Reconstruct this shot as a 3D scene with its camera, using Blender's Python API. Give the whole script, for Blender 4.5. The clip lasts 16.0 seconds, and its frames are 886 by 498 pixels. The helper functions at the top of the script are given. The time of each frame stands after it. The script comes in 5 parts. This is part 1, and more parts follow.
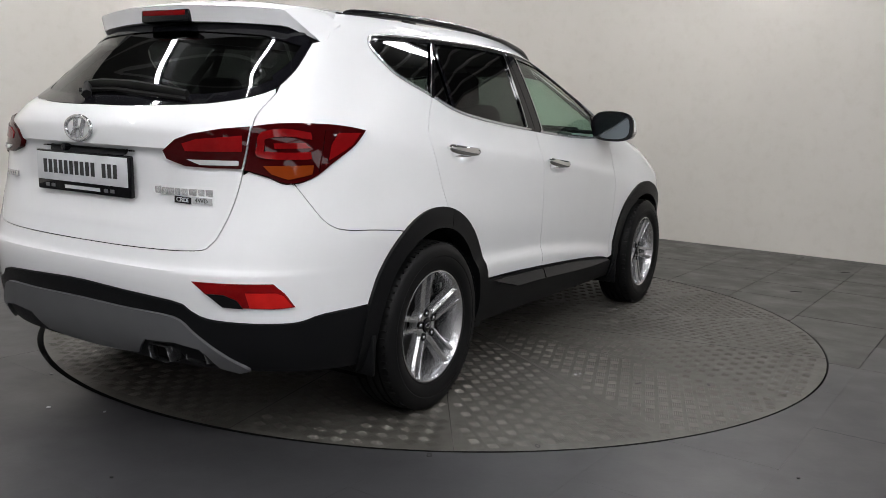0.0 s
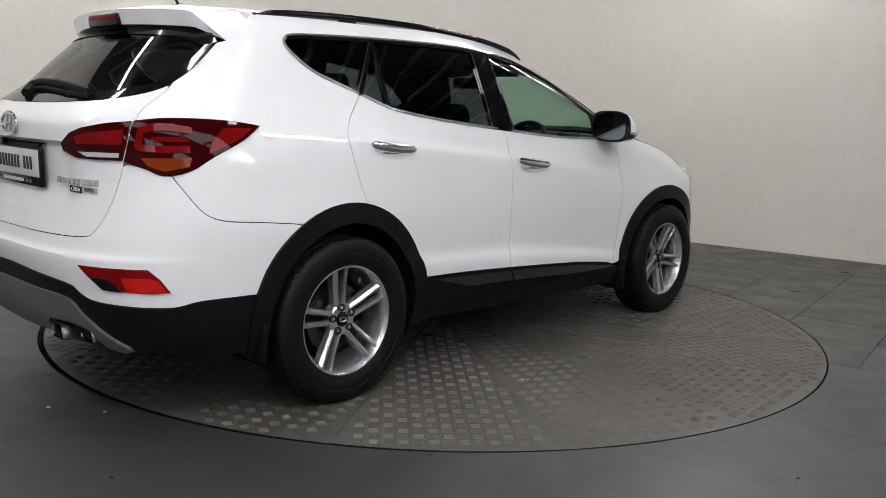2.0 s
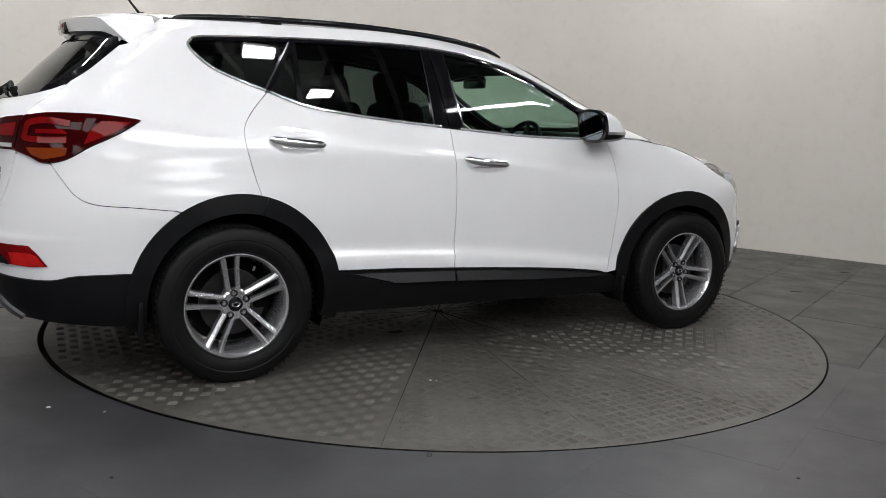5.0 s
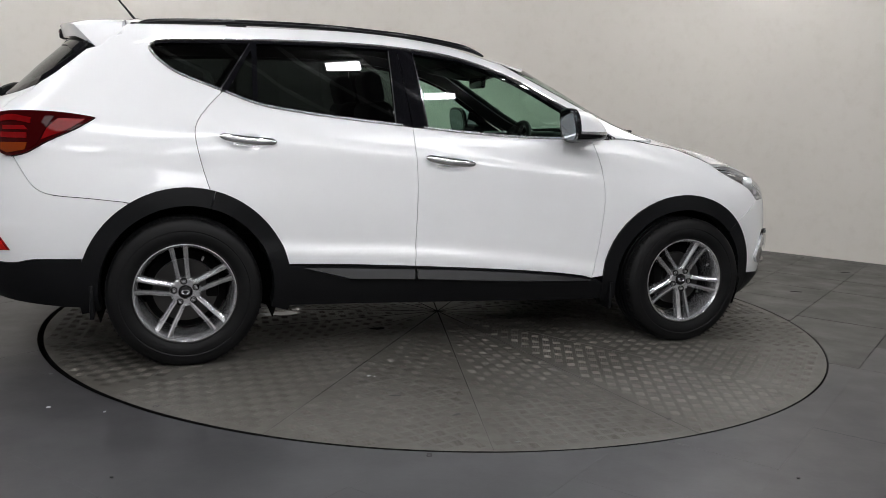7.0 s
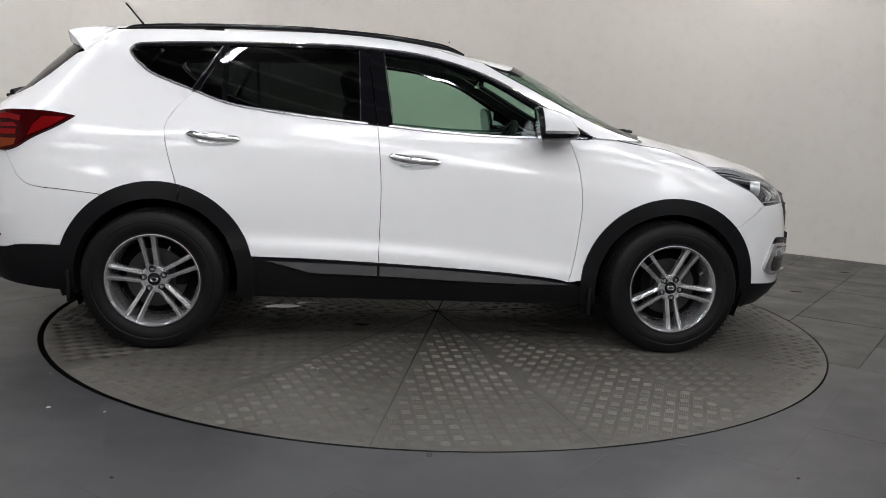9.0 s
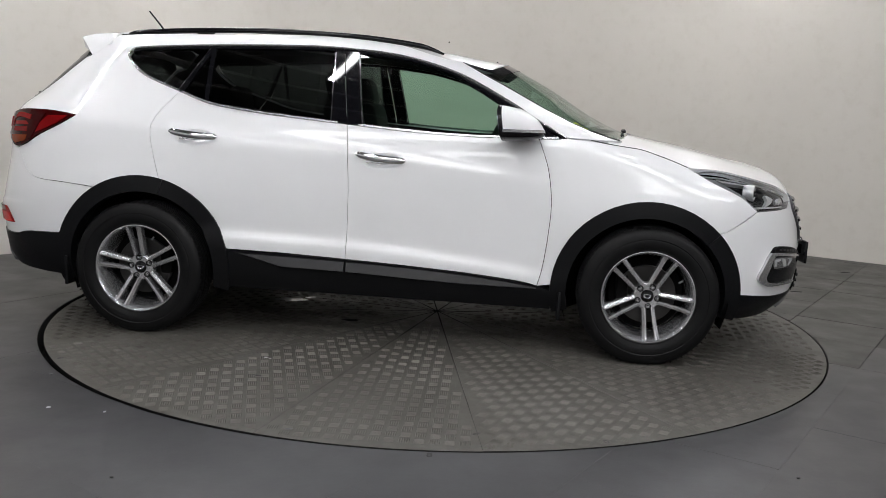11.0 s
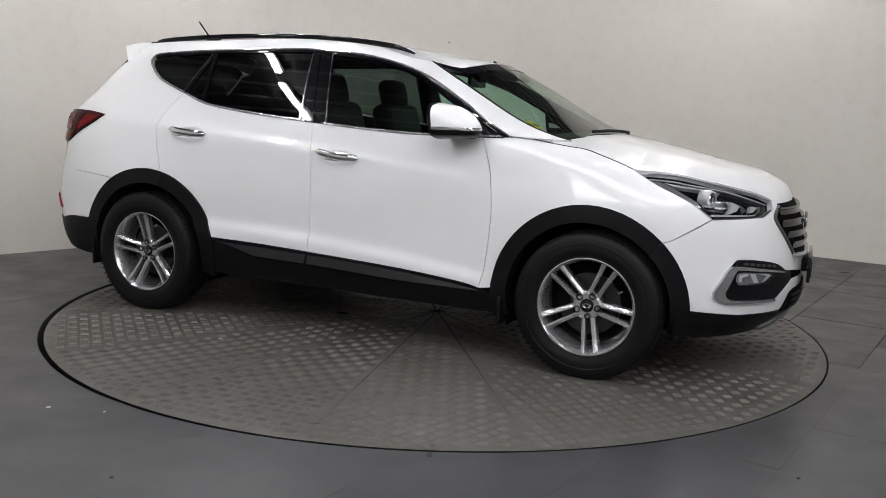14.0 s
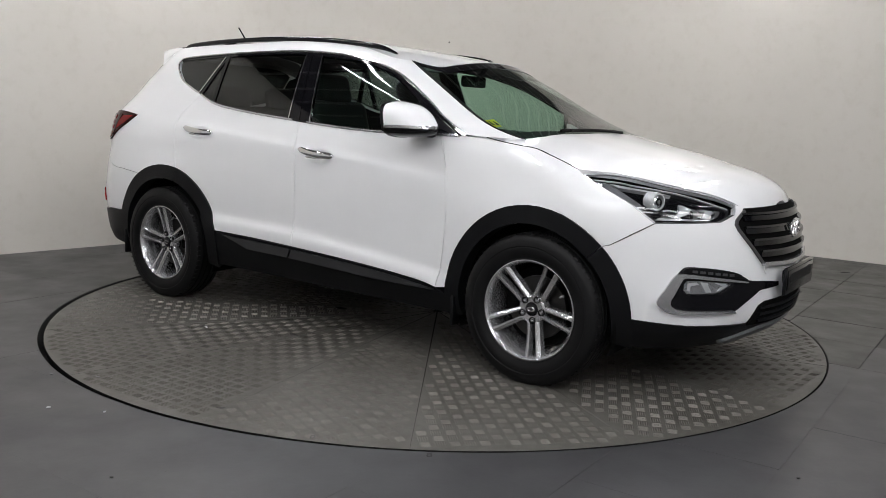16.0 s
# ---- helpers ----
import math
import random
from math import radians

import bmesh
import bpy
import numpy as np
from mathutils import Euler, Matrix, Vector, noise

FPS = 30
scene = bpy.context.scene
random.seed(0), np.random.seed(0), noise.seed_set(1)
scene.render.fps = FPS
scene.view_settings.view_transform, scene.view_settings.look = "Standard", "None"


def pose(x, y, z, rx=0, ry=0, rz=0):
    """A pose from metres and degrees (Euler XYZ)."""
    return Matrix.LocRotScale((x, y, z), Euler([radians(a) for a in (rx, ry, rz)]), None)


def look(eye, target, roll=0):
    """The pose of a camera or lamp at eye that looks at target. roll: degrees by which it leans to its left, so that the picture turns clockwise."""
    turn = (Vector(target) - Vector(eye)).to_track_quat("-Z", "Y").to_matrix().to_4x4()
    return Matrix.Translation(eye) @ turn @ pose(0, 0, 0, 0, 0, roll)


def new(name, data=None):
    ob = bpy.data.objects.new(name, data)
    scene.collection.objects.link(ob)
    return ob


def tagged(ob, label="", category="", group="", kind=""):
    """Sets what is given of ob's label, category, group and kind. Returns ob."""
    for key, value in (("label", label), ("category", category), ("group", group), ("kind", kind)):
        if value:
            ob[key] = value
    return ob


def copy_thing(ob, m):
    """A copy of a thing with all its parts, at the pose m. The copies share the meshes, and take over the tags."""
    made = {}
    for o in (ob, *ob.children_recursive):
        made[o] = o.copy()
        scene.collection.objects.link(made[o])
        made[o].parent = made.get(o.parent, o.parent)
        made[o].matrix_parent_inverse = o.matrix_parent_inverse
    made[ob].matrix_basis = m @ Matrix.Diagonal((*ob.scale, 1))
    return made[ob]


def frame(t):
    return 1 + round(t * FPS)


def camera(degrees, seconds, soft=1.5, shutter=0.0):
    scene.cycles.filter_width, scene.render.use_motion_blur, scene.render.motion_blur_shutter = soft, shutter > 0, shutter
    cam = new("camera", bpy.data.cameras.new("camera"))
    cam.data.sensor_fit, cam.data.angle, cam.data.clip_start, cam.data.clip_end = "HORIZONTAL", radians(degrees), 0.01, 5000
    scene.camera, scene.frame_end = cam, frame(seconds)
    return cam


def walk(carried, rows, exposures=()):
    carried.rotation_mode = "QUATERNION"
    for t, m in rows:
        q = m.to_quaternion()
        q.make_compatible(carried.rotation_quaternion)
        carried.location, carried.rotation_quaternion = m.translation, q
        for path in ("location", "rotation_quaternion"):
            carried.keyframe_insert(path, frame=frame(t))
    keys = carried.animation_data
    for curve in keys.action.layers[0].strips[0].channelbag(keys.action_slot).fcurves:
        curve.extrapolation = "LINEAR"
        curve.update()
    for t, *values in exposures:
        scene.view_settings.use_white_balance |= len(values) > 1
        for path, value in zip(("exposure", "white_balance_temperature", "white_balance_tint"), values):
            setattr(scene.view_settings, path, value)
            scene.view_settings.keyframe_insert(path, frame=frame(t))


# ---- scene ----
# Studio turntable: the camera stands still, the car and the table turn.
EYE = Vector((0.0, -5.2247, 1.2199))
PITCH, YAW, ROLL = radians(8.957), radians(0.229), 2.15
AIM = EYE + Vector((math.sin(YAW) * math.cos(PITCH), math.cos(YAW) * math.cos(PITCH), -math.sin(PITCH)))
cam = camera(55.367, 16.0, soft=0.6)
walk(cam, [(0.0, look(EYE, AIM, ROLL)), (16.0, look(EYE, AIM, ROLL))])

# ---- light ----
scene.view_settings.exposure = 0.0
world = bpy.data.worlds.new("studio_air")
scene.world = world
world.use_nodes = True
world.node_tree.nodes["Background"].inputs[0].default_value = (0.9, 0.95, 1.0, 1)
world.node_tree.nodes["Background"].inputs[1].default_value = 0.05
TUBE_POWER = 68.0
FILL_POWER = 7.4
CEIL_Z = 3.6

# ---- materials ----
def mat_new(name):
    m = bpy.data.materials.new(name)
    m.use_nodes = True
    nt = m.node_tree
    return m, nt, nt.nodes["Principled BSDF"]


def setp(b, **kw):
    names = dict(rough="Roughness", metal="Metallic", spec="Specular IOR Level", coat="Coat Weight", coat_rough="Coat Roughness", ior="IOR", trans="Transmission Weight", alpha="Alpha", emit="Emission Strength")
    for k, v in kw.items():
        b.inputs[names[k]].default_value = v


def noise_tex(nt, scale, detail=4.0, rough=0.55, coord="Object", stretch=None):
    tc = nt.nodes.new("ShaderNodeTexCoord")
    n = nt.nodes.new("ShaderNodeTexNoise")
    n.inputs["Scale"].default_value = scale
    n.inputs["Detail"].default_value = detail
    n.inputs["Roughness"].default_value = rough
    if stretch:
        mp = nt.nodes.new("ShaderNodeMapping")
        mp.inputs["Scale"].default_value = stretch
        nt.links.new(tc.outputs[coord], mp.inputs["Vector"])
        nt.links.new(mp.outputs["Vector"], n.inputs["Vector"])
    else:
        nt.links.new(tc.outputs[coord], n.inputs["Vector"])
    return n.outputs["Fac"]


def ramp(nt, fac, stops):
    r = nt.nodes.new("ShaderNodeValToRGB")
    el = r.color_ramp.elements
    while len(el) < len(stops):
        el.new(0.5)
    for e, (p, c) in zip(el, stops):
        e.position = p
        e.color = (*c, 1) if len(c) == 3 else c
    nt.links.new(fac, r.inputs["Fac"])
    return r.outputs["Color"]


def mul(nt, a, b, fac=1.0, mode="MULTIPLY"):
    m = nt.nodes.new("ShaderNodeMix")
    m.data_type, m.blend_type = "RGBA", mode
    m.inputs["Factor"].default_value = fac
    nt.links.new(a, m.inputs[6])
    nt.links.new(b, m.inputs[7])
    return m.outputs[2]


def bump(nt, b, fac, strength=0.1, dist=0.002):
    n = nt.nodes.new("ShaderNodeBump")
    n.inputs["Strength"].default_value = strength
    n.inputs["Distance"].default_value = dist
    nt.links.new(fac, n.inputs["Height"])
    nt.links.new(n.outputs["Normal"], b.inputs["Normal"])


def plain(name, col, rough=0.5, metal=0.0, grain=0.0, gscale=200.0, coat=0.0, var=0.12, **kw):
    m, nt, b = mat_new(name)
    setp(b, rough=rough, metal=metal, coat=coat, **kw)
    f = noise_tex(nt, 6.0, 5.0)
    lo = tuple(c * (1 - var) for c in col)
    hi = tuple(min(1, c * (1 + var)) for c in col)
    nt.links.new(ramp(nt, f, [(0.3, lo), (0.7, hi)]), b.inputs["Base Color"])
    if grain:
        bump(nt, b, noise_tex(nt, gscale, 2.0), grain, 0.001)
    return m


def glass(name, tint, gloss_ior=1.5, rough=0.0):
    m = bpy.data.materials.new(name)
    m.use_nodes = True
    nt = m.node_tree
    nt.nodes.clear()
    out = nt.nodes.new("ShaderNodeOutputMaterial")
    mix = nt.nodes.new("ShaderNodeMixShader")
    tr = nt.nodes.new("ShaderNodeBsdfTransparent")
    gl = nt.nodes.new("ShaderNodeBsdfGlossy")
    fr = nt.nodes.new("ShaderNodeMath")
    pw = nt.nodes.new("ShaderNodeMath")
    lw = nt.nodes.new("ShaderNodeLayerWeight")
    lw.inputs["Blend"].default_value = 0.5
    pw.operation, pw.inputs[1].default_value = "POWER", 5.0
    fr.operation, fr.inputs[1].default_value, fr.inputs[2].default_value = "MULTIPLY_ADD", 0.9, ((gloss_ior - 1) / (gloss_ior + 1)) ** 2 * 1.7
    nt.links.new(lw.outputs["Facing"], pw.inputs[0])
    nt.links.new(pw.outputs[0], fr.inputs[0])
    tr.inputs["Color"].default_value = (*tint, 1)
    gl.inputs["Roughness"].default_value = rough
    nt.links.new(fr.outputs[0], mix.inputs[0])
    nt.links.new(tr.outputs[0], mix.inputs[1])
    nt.links.new(gl.outputs[0], mix.inputs[2])
    nt.links.new(mix.outputs[0], out.inputs[0])
    return m


def glow(name, col, strength):
    m, nt, b = mat_new(name)
    b.inputs["Base Color"].default_value = (*col, 1)
    b.inputs["Emission Color"].default_value = (*col, 1)
    setp(b, emit=strength)
    return m


def wall_paint():
    m, nt, b = mat_new("wall_paint")
    setp(b, rough=0.7)
    c1 = ramp(nt, noise_tex(nt, 0.5, 6.0), [(0.3, (0.605, 0.575, 0.528)), (0.7, (0.66, 0.628, 0.58))])
    c2 = ramp(nt, noise_tex(nt, 9.0, 6.0, 0.7), [(0.25, (0.90, 0.89, 0.87)), (0.5, (1, 1, 1))])
    nt.links.new(mul(nt, c1, c2, 0.6), b.inputs["Base Color"])
    bump(nt, b, noise_tex(nt, 60.0, 4.0), 0.12, 0.004)
    return m


def floor_paint():
    m, nt, b = mat_new("floor_paint")
    c1 = ramp(nt, noise_tex(nt, 0.9, 7.0, 0.6), [(0.3, (0.031, 0.031, 0.0335)), (0.7, (0.045, 0.044, 0.047))])
    c2 = ramp(nt, noise_tex(nt, 14.0, 8.0, 0.7), [(0.2, (0.8, 0.8, 0.8)), (0.55, (1, 1, 1))])
    nt.links.new(mul(nt, c1, c2, 0.8), b.inputs["Base Color"])
    r = ramp(nt, noise_tex(nt, 3.0, 6.0), [(0.3, (0.30, 0.30, 0.30)), (0.7, (0.45, 0.45, 0.45))])
    nt.links.new(r, b.inputs["Roughness"])
    bump(nt, b, noise_tex(nt, 40.0, 5.0), 0.08, 0.003)
    return m


def bare_tile():
    m, nt, b = mat_new("bare_floor_tile")
    info = nt.nodes.new("ShaderNodeObjectInfo")
    c1 = ramp(nt, noise_tex(nt, 1.3, 7.0, 0.65), [(0.3, (0.047, 0.0455, 0.041)), (0.7, (0.070, 0.068, 0.062))])
    c2 = ramp(nt, noise_tex(nt, 18.0, 8.0, 0.7), [(0.25, (0.7, 0.7, 0.68)), (0.55, (1, 1, 1))])
    c3 = ramp(nt, info.outputs["Random"], [(0.0, (0.86, 0.86, 0.86)), (1.0, (1, 1, 1))])
    nt.links.new(mul(nt, mul(nt, c1, c2, 0.8), c3), b.inputs["Base Color"])
    nt.links.new(ramp(nt, noise_tex(nt, 4.0, 6.0), [(0.3, (0.38, 0.38, 0.38)), (0.7, (0.6, 0.6, 0.6))]), b.inputs["Roughness"])
    bump(nt, b, noise_tex(nt, 50.0, 5.0), 0.12, 0.003)
    return m


def tread_metal():
    m, nt, b = mat_new("tread_metal")
    setp(b, metal=0.25)
    c1 = ramp(nt, noise_tex(nt, 1.6, 7.0, 0.65), [(0.25, (0.070, 0.065, 0.054)), (0.5, (0.106, 0.101, 0.090)), (0.75, (0.130, 0.126, 0.116))])
    c2 = ramp(nt, noise_tex(nt, 22.0, 8.0, 0.75), [(0.3, (0.65, 0.63, 0.6)), (0.6, (1, 1, 1))])
    nt.links.new(mul(nt, c1, c2, 0.8), b.inputs["Base Color"])
    r = ramp(nt, noise_tex(nt, 5.0, 7.0, 0.7), [(0.3, (0.42, 0.42, 0.42)), (0.7, (0.62, 0.62, 0.62))])
    nt.links.new(r, b.inputs["Roughness"])
    bump(nt, b, noise_tex(nt, 90.0, 5.0), 0.15, 0.002)
    return m


def worn_bars():
    m, nt, b = mat_new("worn_tread_bars")
    setp(b, metal=0.45)
    c1 = ramp(nt, noise_tex(nt, 1.4, 6.0, 0.6), [(0.30, (0.075, 0.070, 0.060)), (0.55, (0.125, 0.119, 0.106)), (0.75, (0.18, 0.173, 0.158))])
    c2 = ramp(nt, noise_tex(nt, 30.0, 6.0, 0.7), [(0.3, (0.6, 0.58, 0.55)), (0.6, (1, 1, 1))])
    nt.links.new(mul(nt, c1, c2, 0.8), b.inputs["Base Color"])
    nt.links.new(ramp(nt, noise_tex(nt, 4.0, 6.0), [(0.3, (0.50, 0.50, 0.50)), (0.7, (0.34, 0.34, 0.34))]), b.inputs["Roughness"])
    return m


WALL, FLOOR, TREAD, TILE, BARS = wall_paint(), floor_paint(), tread_metal(), bare_tile(), worn_bars()
WALL_BOUNCE = plain("bounce_wall_paint", (0.58, 0.57, 0.56), rough=0.7)
WHITE = plain("white_car_paint", (0.81, 0.815, 0.83), rough=0.32, coat=1.0, coat_rough=0.045, var=0.01)
BLACK_PL = plain("black_textured_plastic", (0.0042, 0.0044, 0.0052), rough=0.45, spec=0.18, grain=0.25, gscale=900.0)
GLOSS_BK = plain("gloss_black", (0.005, 0.005, 0.0065), rough=0.04, coat=0.0, spec=0.3)
RUBBER = plain("tyre_rubber", (0.0055, 0.0055, 0.0059), rough=0.5, spec=0.17, grain=0.2, gscale=300.0, var=0.3)
SEALING = plain("black_rubber_seal", (0.006, 0.006, 0.006), rough=0.6, spec=0.15)
ALLOY = plain("silver_alloy", (0.50, 0.50, 0.515), rough=0.27, metal=0.82, coat=0.6, var=0.05)
ALLOY_DK = plain("dark_alloy", (0.10, 0.10, 0.105), rough=0.4, metal=0.8)
# mirror colour darkened: the dark reflection of the hall is put into it
MIRROR = plain("darkened_mirror_glass", (0.22, 0.25, 0.27), rough=0.03, metal=1.0, var=0.02)
SMOKED = plain("smoked_chrome", (0.085, 0.085, 0.09), rough=0.22, metal=0.9)
CHROME = plain("chrome", (0.82, 0.83, 0.84), rough=0.06, metal=1.0, var=0.02)
SILVER = plain("satin_silver_plastic", (0.13, 0.132, 0.138), rough=0.42, metal=0.3, var=0.05)
PALE_CHROME = plain("pale_reflector_chrome", (0.58, 0.59, 0.60), rough=0.2, metal=0.35, coat=0.3, var=0.03)
BRIGHT = plain("bright_chrome_trim", (0.62, 0.62, 0.63), rough=0.16, metal=0.75, coat=0.3, var=0.03)
# joint dirt, set darker so the pit's wall carries the gap's shade
JOINT_PIT = plain("joint_dirt_pit_shade", (0.014, 0.0138, 0.013), rough=0.8)
DARK = plain("dark_void", (0.004, 0.004, 0.004), rough=0.9, spec=0.05)
STEEL = plain("brake_steel", (0.05, 0.049, 0.048), rough=0.4, metal=0.9)
CLOTH = plain("charcoal_leather", (0.008, 0.008, 0.0085), rough=0.55, spec=0.2, grain=0.3, gscale=250.0)
TRIM_IN = plain("dark_interior_plastic", (0.010, 0.010, 0.011), rough=0.6, spec=0.2, grain=0.2, gscale=400.0)
GLASS_F = glass("green_tinted_glass", (0.62, 0.80, 0.70))
GLASS_R = glass("privacy_glass", (0.12, 0.135, 0.13))
GLASS_W = glass("windscreen_glass", (0.62, 0.78, 0.69))
LENS_CL = glass("clear_lens", (0.92, 0.93, 0.94))
RED = plain("red_lens", (0.17, 0.004, 0.005), rough=0.05, coat=0.0, spec=0.1, var=0.25)
RED_DK = plain("dark_red_lens", (0.034, 0.0015, 0.002), rough=0.04, coat=0.0, spec=0.1)
RED_BR = plain("bright_red_reflector", (0.42, 0.012, 0.010), rough=0.08, coat=0.0, spec=0.1, var=0.3)
AMBER = plain("amber_lens", (0.17, 0.028, 0.005), rough=0.06, coat=0.0, spec=0.1)
MOULD = plain("satin_black_moulding", (0.009, 0.0092, 0.0105), rough=0.36, spec=0.3, grain=0.15, gscale=900.0)
PLATE_W = plain("white_plate", (0.62, 0.63, 0.65), rough=0.35)
YELLOW = plain("yellow_sticker", (0.75, 0.66, 0.02), rough=0.5)
CEIL = plain("dark_ceiling_paint", (0.05, 0.05, 0.052), rough=0.7)
CEIL_BAR = plain("pale_ceiling_bar", (0.30, 0.30, 0.30), rough=0.6)
TUBE = glow("led_tube_glow", (0.985, 0.985, 1.0), TUBE_POWER)
FILL_PANEL = glow("fill_panel_glow", (0.985, 0.985, 1.0), FILL_POWER)
GREY_MARK = plain("worn_marking", (0.03, 0.03, 0.03), rough=0.7)

# ---- mesh helpers ----
def finish(bm, name, mat, smooth=True, sharp=40):
    me = bpy.data.meshes.new(name)
    if smooth:
        lim = radians(sharp)
        for f in bm.faces:
            f.smooth = True
        for e in bm.edges:
            if len(e.link_faces) == 2 and e.calc_face_angle(0) > lim:
                e.smooth = False
    bm.to_mesh(me)
    bm.free()
    for m in (mat if isinstance(mat, (list, tuple)) else [mat]):
        me.materials.append(m)
    return me


def part(name, bm, mat, parent, label="", smooth=True, sharp=40):
    ob = new(name, finish(bm, name, mat, smooth, sharp))
    ob.parent = parent
    if label:
        tagged(ob, label)
    return ob


def thing(name, label, category, group="", kind=""):
    ob = new(name)
    ob.empty_display_size = 0.2
    return tagged(ob, label, category, group, kind)


def box_bm(size, at=(0, 0, 0), bev=0.0, m=None, segs=2):
    bm = bmesh.new()
    bmesh.ops.create_cube(bm, size=1.0, matrix=Matrix.Diagonal((*size, 1)))
    if bev:
        bmesh.ops.bevel(bm, geom=bm.edges[:], offset=bev, segments=segs, profile=0.5, affect="EDGES")
    bmesh.ops.transform(bm, matrix=(m or Matrix()) @ Matrix.Translation(at) if m else Matrix.Translation(at), verts=bm.verts)
    return bm


def join_bm(*bms):
    out = bmesh.new()
    for b in bms:
        me = bpy.data.meshes.new("tmp")
        b.to_mesh(me)
        b.free()
        out.from_mesh(me)
        bpy.data.meshes.remove(me)
    return out


def lathe_bm(profile, segs=64, axis="Y", closed=False):
    """Spins (radius, along) pairs about the y axis."""
    bm = bmesh.new()
    rings = []
    for r, a in profile:
        rings.append([bm.verts.new((r * math.cos(2 * math.pi * i / segs), a, r * math.sin(2 * math.pi * i / segs))) for i in range(segs)])
    pairs = list(zip(rings, rings[1:])) + ([(rings[-1], rings[0])] if closed else [])
    for r0, r1 in pairs:
        for i in range(segs):
            bm.faces.new((r0[i], r0[(i + 1) % segs], r1[(i + 1) % segs], r1[i]))
    bmesh.ops.recalc_face_normals(bm, faces=bm.faces)
    return bm


def tube_bm(pts, rad, segs=8, squash=1.0, taper=None):
    """A round bar along points."""
    bm = bmesh.new()
    pts = [Vector(p) for p in pts]
    rings = []
    for i, p in enumerate(pts):
        d = (pts[min(i + 1, len(pts) - 1)] - pts[max(i - 1, 0)]).normalized()
        side = d.cross(Vector((0, 0, 1)))
        side = side.normalized() if side.length > 1e-4 else Vector((1, 0, 0))
        up = side.cross(d).normalized()
        r = rad * (taper[i] if taper else 1)
        rings.append([bm.verts.new(p + side * r * math.cos(2 * math.pi * k / segs) + up * r * squash * math.sin(2 * math.pi * k / segs)) for k in range(segs)])
    for a, b in zip(rings, rings[1:]):
        for k in range(segs):
            bm.faces.new((a[k], a[(k + 1) % segs], b[(k + 1) % segs], b[k]))
    bm.faces.new(rings[0])
    bm.faces.new(rings[-1])
    bmesh.ops.recalc_face_normals(bm, faces=bm.faces)
    return bm


def text_bm(body, size, depth):
    cu = bpy.data.curves.new("lettering", "FONT")
    cu.body, cu.size, cu.extrude, cu.align_x, cu.align_y = body, size, depth, "CENTER", "CENTER"
    ob = bpy.data.objects.new("lettering", cu)
    scene.collection.objects.link(ob)
    dg = bpy.context.evaluated_depsgraph_get()
    me = bpy.data.meshes.new_from_object(ob.evaluated_get(dg))
    bpy.data.objects.remove(ob)
    bm = bmesh.new()
    bm.from_mesh(me)
    bpy.data.meshes.remove(me)
    return bm


def spl(*pairs):
    """A smooth curve through (at, value) pairs that does not overshoot."""
    xs = [p[0] for p in pairs]
    ys = [p[1] for p in pairs]
    n = len(xs)
    d = [(ys[i + 1] - ys[i]) / (xs[i + 1] - xs[i]) for i in range(n - 1)]
    m = [d[0]] + [0.0 if d[i - 1] * d[i] <= 0 else 2 * d[i - 1] * d[i] / (d[i - 1] + d[i]) for i in range(1, n - 1)] + [d[-1]]

    def f(x):
        if x <= xs[0]:
            return ys[0] + m[0] * (x - xs[0])
        if x >= xs[-1]:
            return ys[-1] + m[-1] * (x - xs[-1])
        i = 0
        while x > xs[i + 1]:
            i += 1
        h = xs[i + 1] - xs[i]
        t = (x - xs[i]) / h
        return (ys[i] * (2 * t ** 3 - 3 * t * t + 1) + h * m[i] * (t ** 3 - 2 * t * t + t) + ys[i + 1] * (3 * t * t - 2 * t ** 3) + h * m[i + 1] * (t ** 3 - t * t))
    return f


def curve(pts, per=6):
    """Points of a smooth line through pts."""
    P = [Vector(p) for p in pts]
    out = []
    for i in range(len(P) - 1):
        a, b, c, d = P[max(i - 1, 0)], P[i], P[i + 1], P[min(i + 2, len(P) - 1)]
        for k in range(per):
            t = k / per
            out.append(tuple(0.5 * (2 * b + (c - a) * t + (2 * a - 5 * b + 4 * c - d) * t * t + (3 * b - a - 3 * c + d) * t ** 3)))
    out.append(tuple(P[-1]))
    return out


def shrink(poly, d):
    """The outline moved inwards by d."""
    pts = []
    for p in poly:
        if not pts or (Vector(p) - Vector(pts[-1])).length > 1e-4:
            pts.append(tuple(p))
    if (Vector(pts[0]) - Vector(pts[-1])).length < 1e-4:
        pts.pop()
    n = len(pts)
    area = sum(pts[i][0] * pts[(i + 1) % n][1] - pts[(i + 1) % n][0] * pts[i][1] for i in range(n))
    s = 1 if area > 0 else -1
    if s < 0:
        pts.reverse()
    out = []
    for i in range(n):
        p, q, r = Vector(pts[i - 1]), Vector(pts[i]), Vector(pts[(i + 1) % n])
        n1 = Vector((-(q - p).y, (q - p).x)).normalized()
        n2 = Vector((-(r - q).y, (r - q).x)).normalized()
        b = n1 + n2
        k = max(b.length_squared / 2, 0.35)
        out.append(tuple(q + b * d / k))
    return out

# ---- room ----
def slab_bm(outline, z0, z1):
    bm = bmesh.new()
    vs = [bm.verts.new((x, y, z1)) for x, y in outline]
    f = bm.faces.new(vs)
    r = bmesh.ops.extrude_face_region(bm, geom=[f])
    for v in r["geom"]:
        if isinstance(v, bmesh.types.BMVert):
            v.co.z = z0
    bmesh.ops.recalc_face_normals(bm, faces=bm.faces)
    return bm


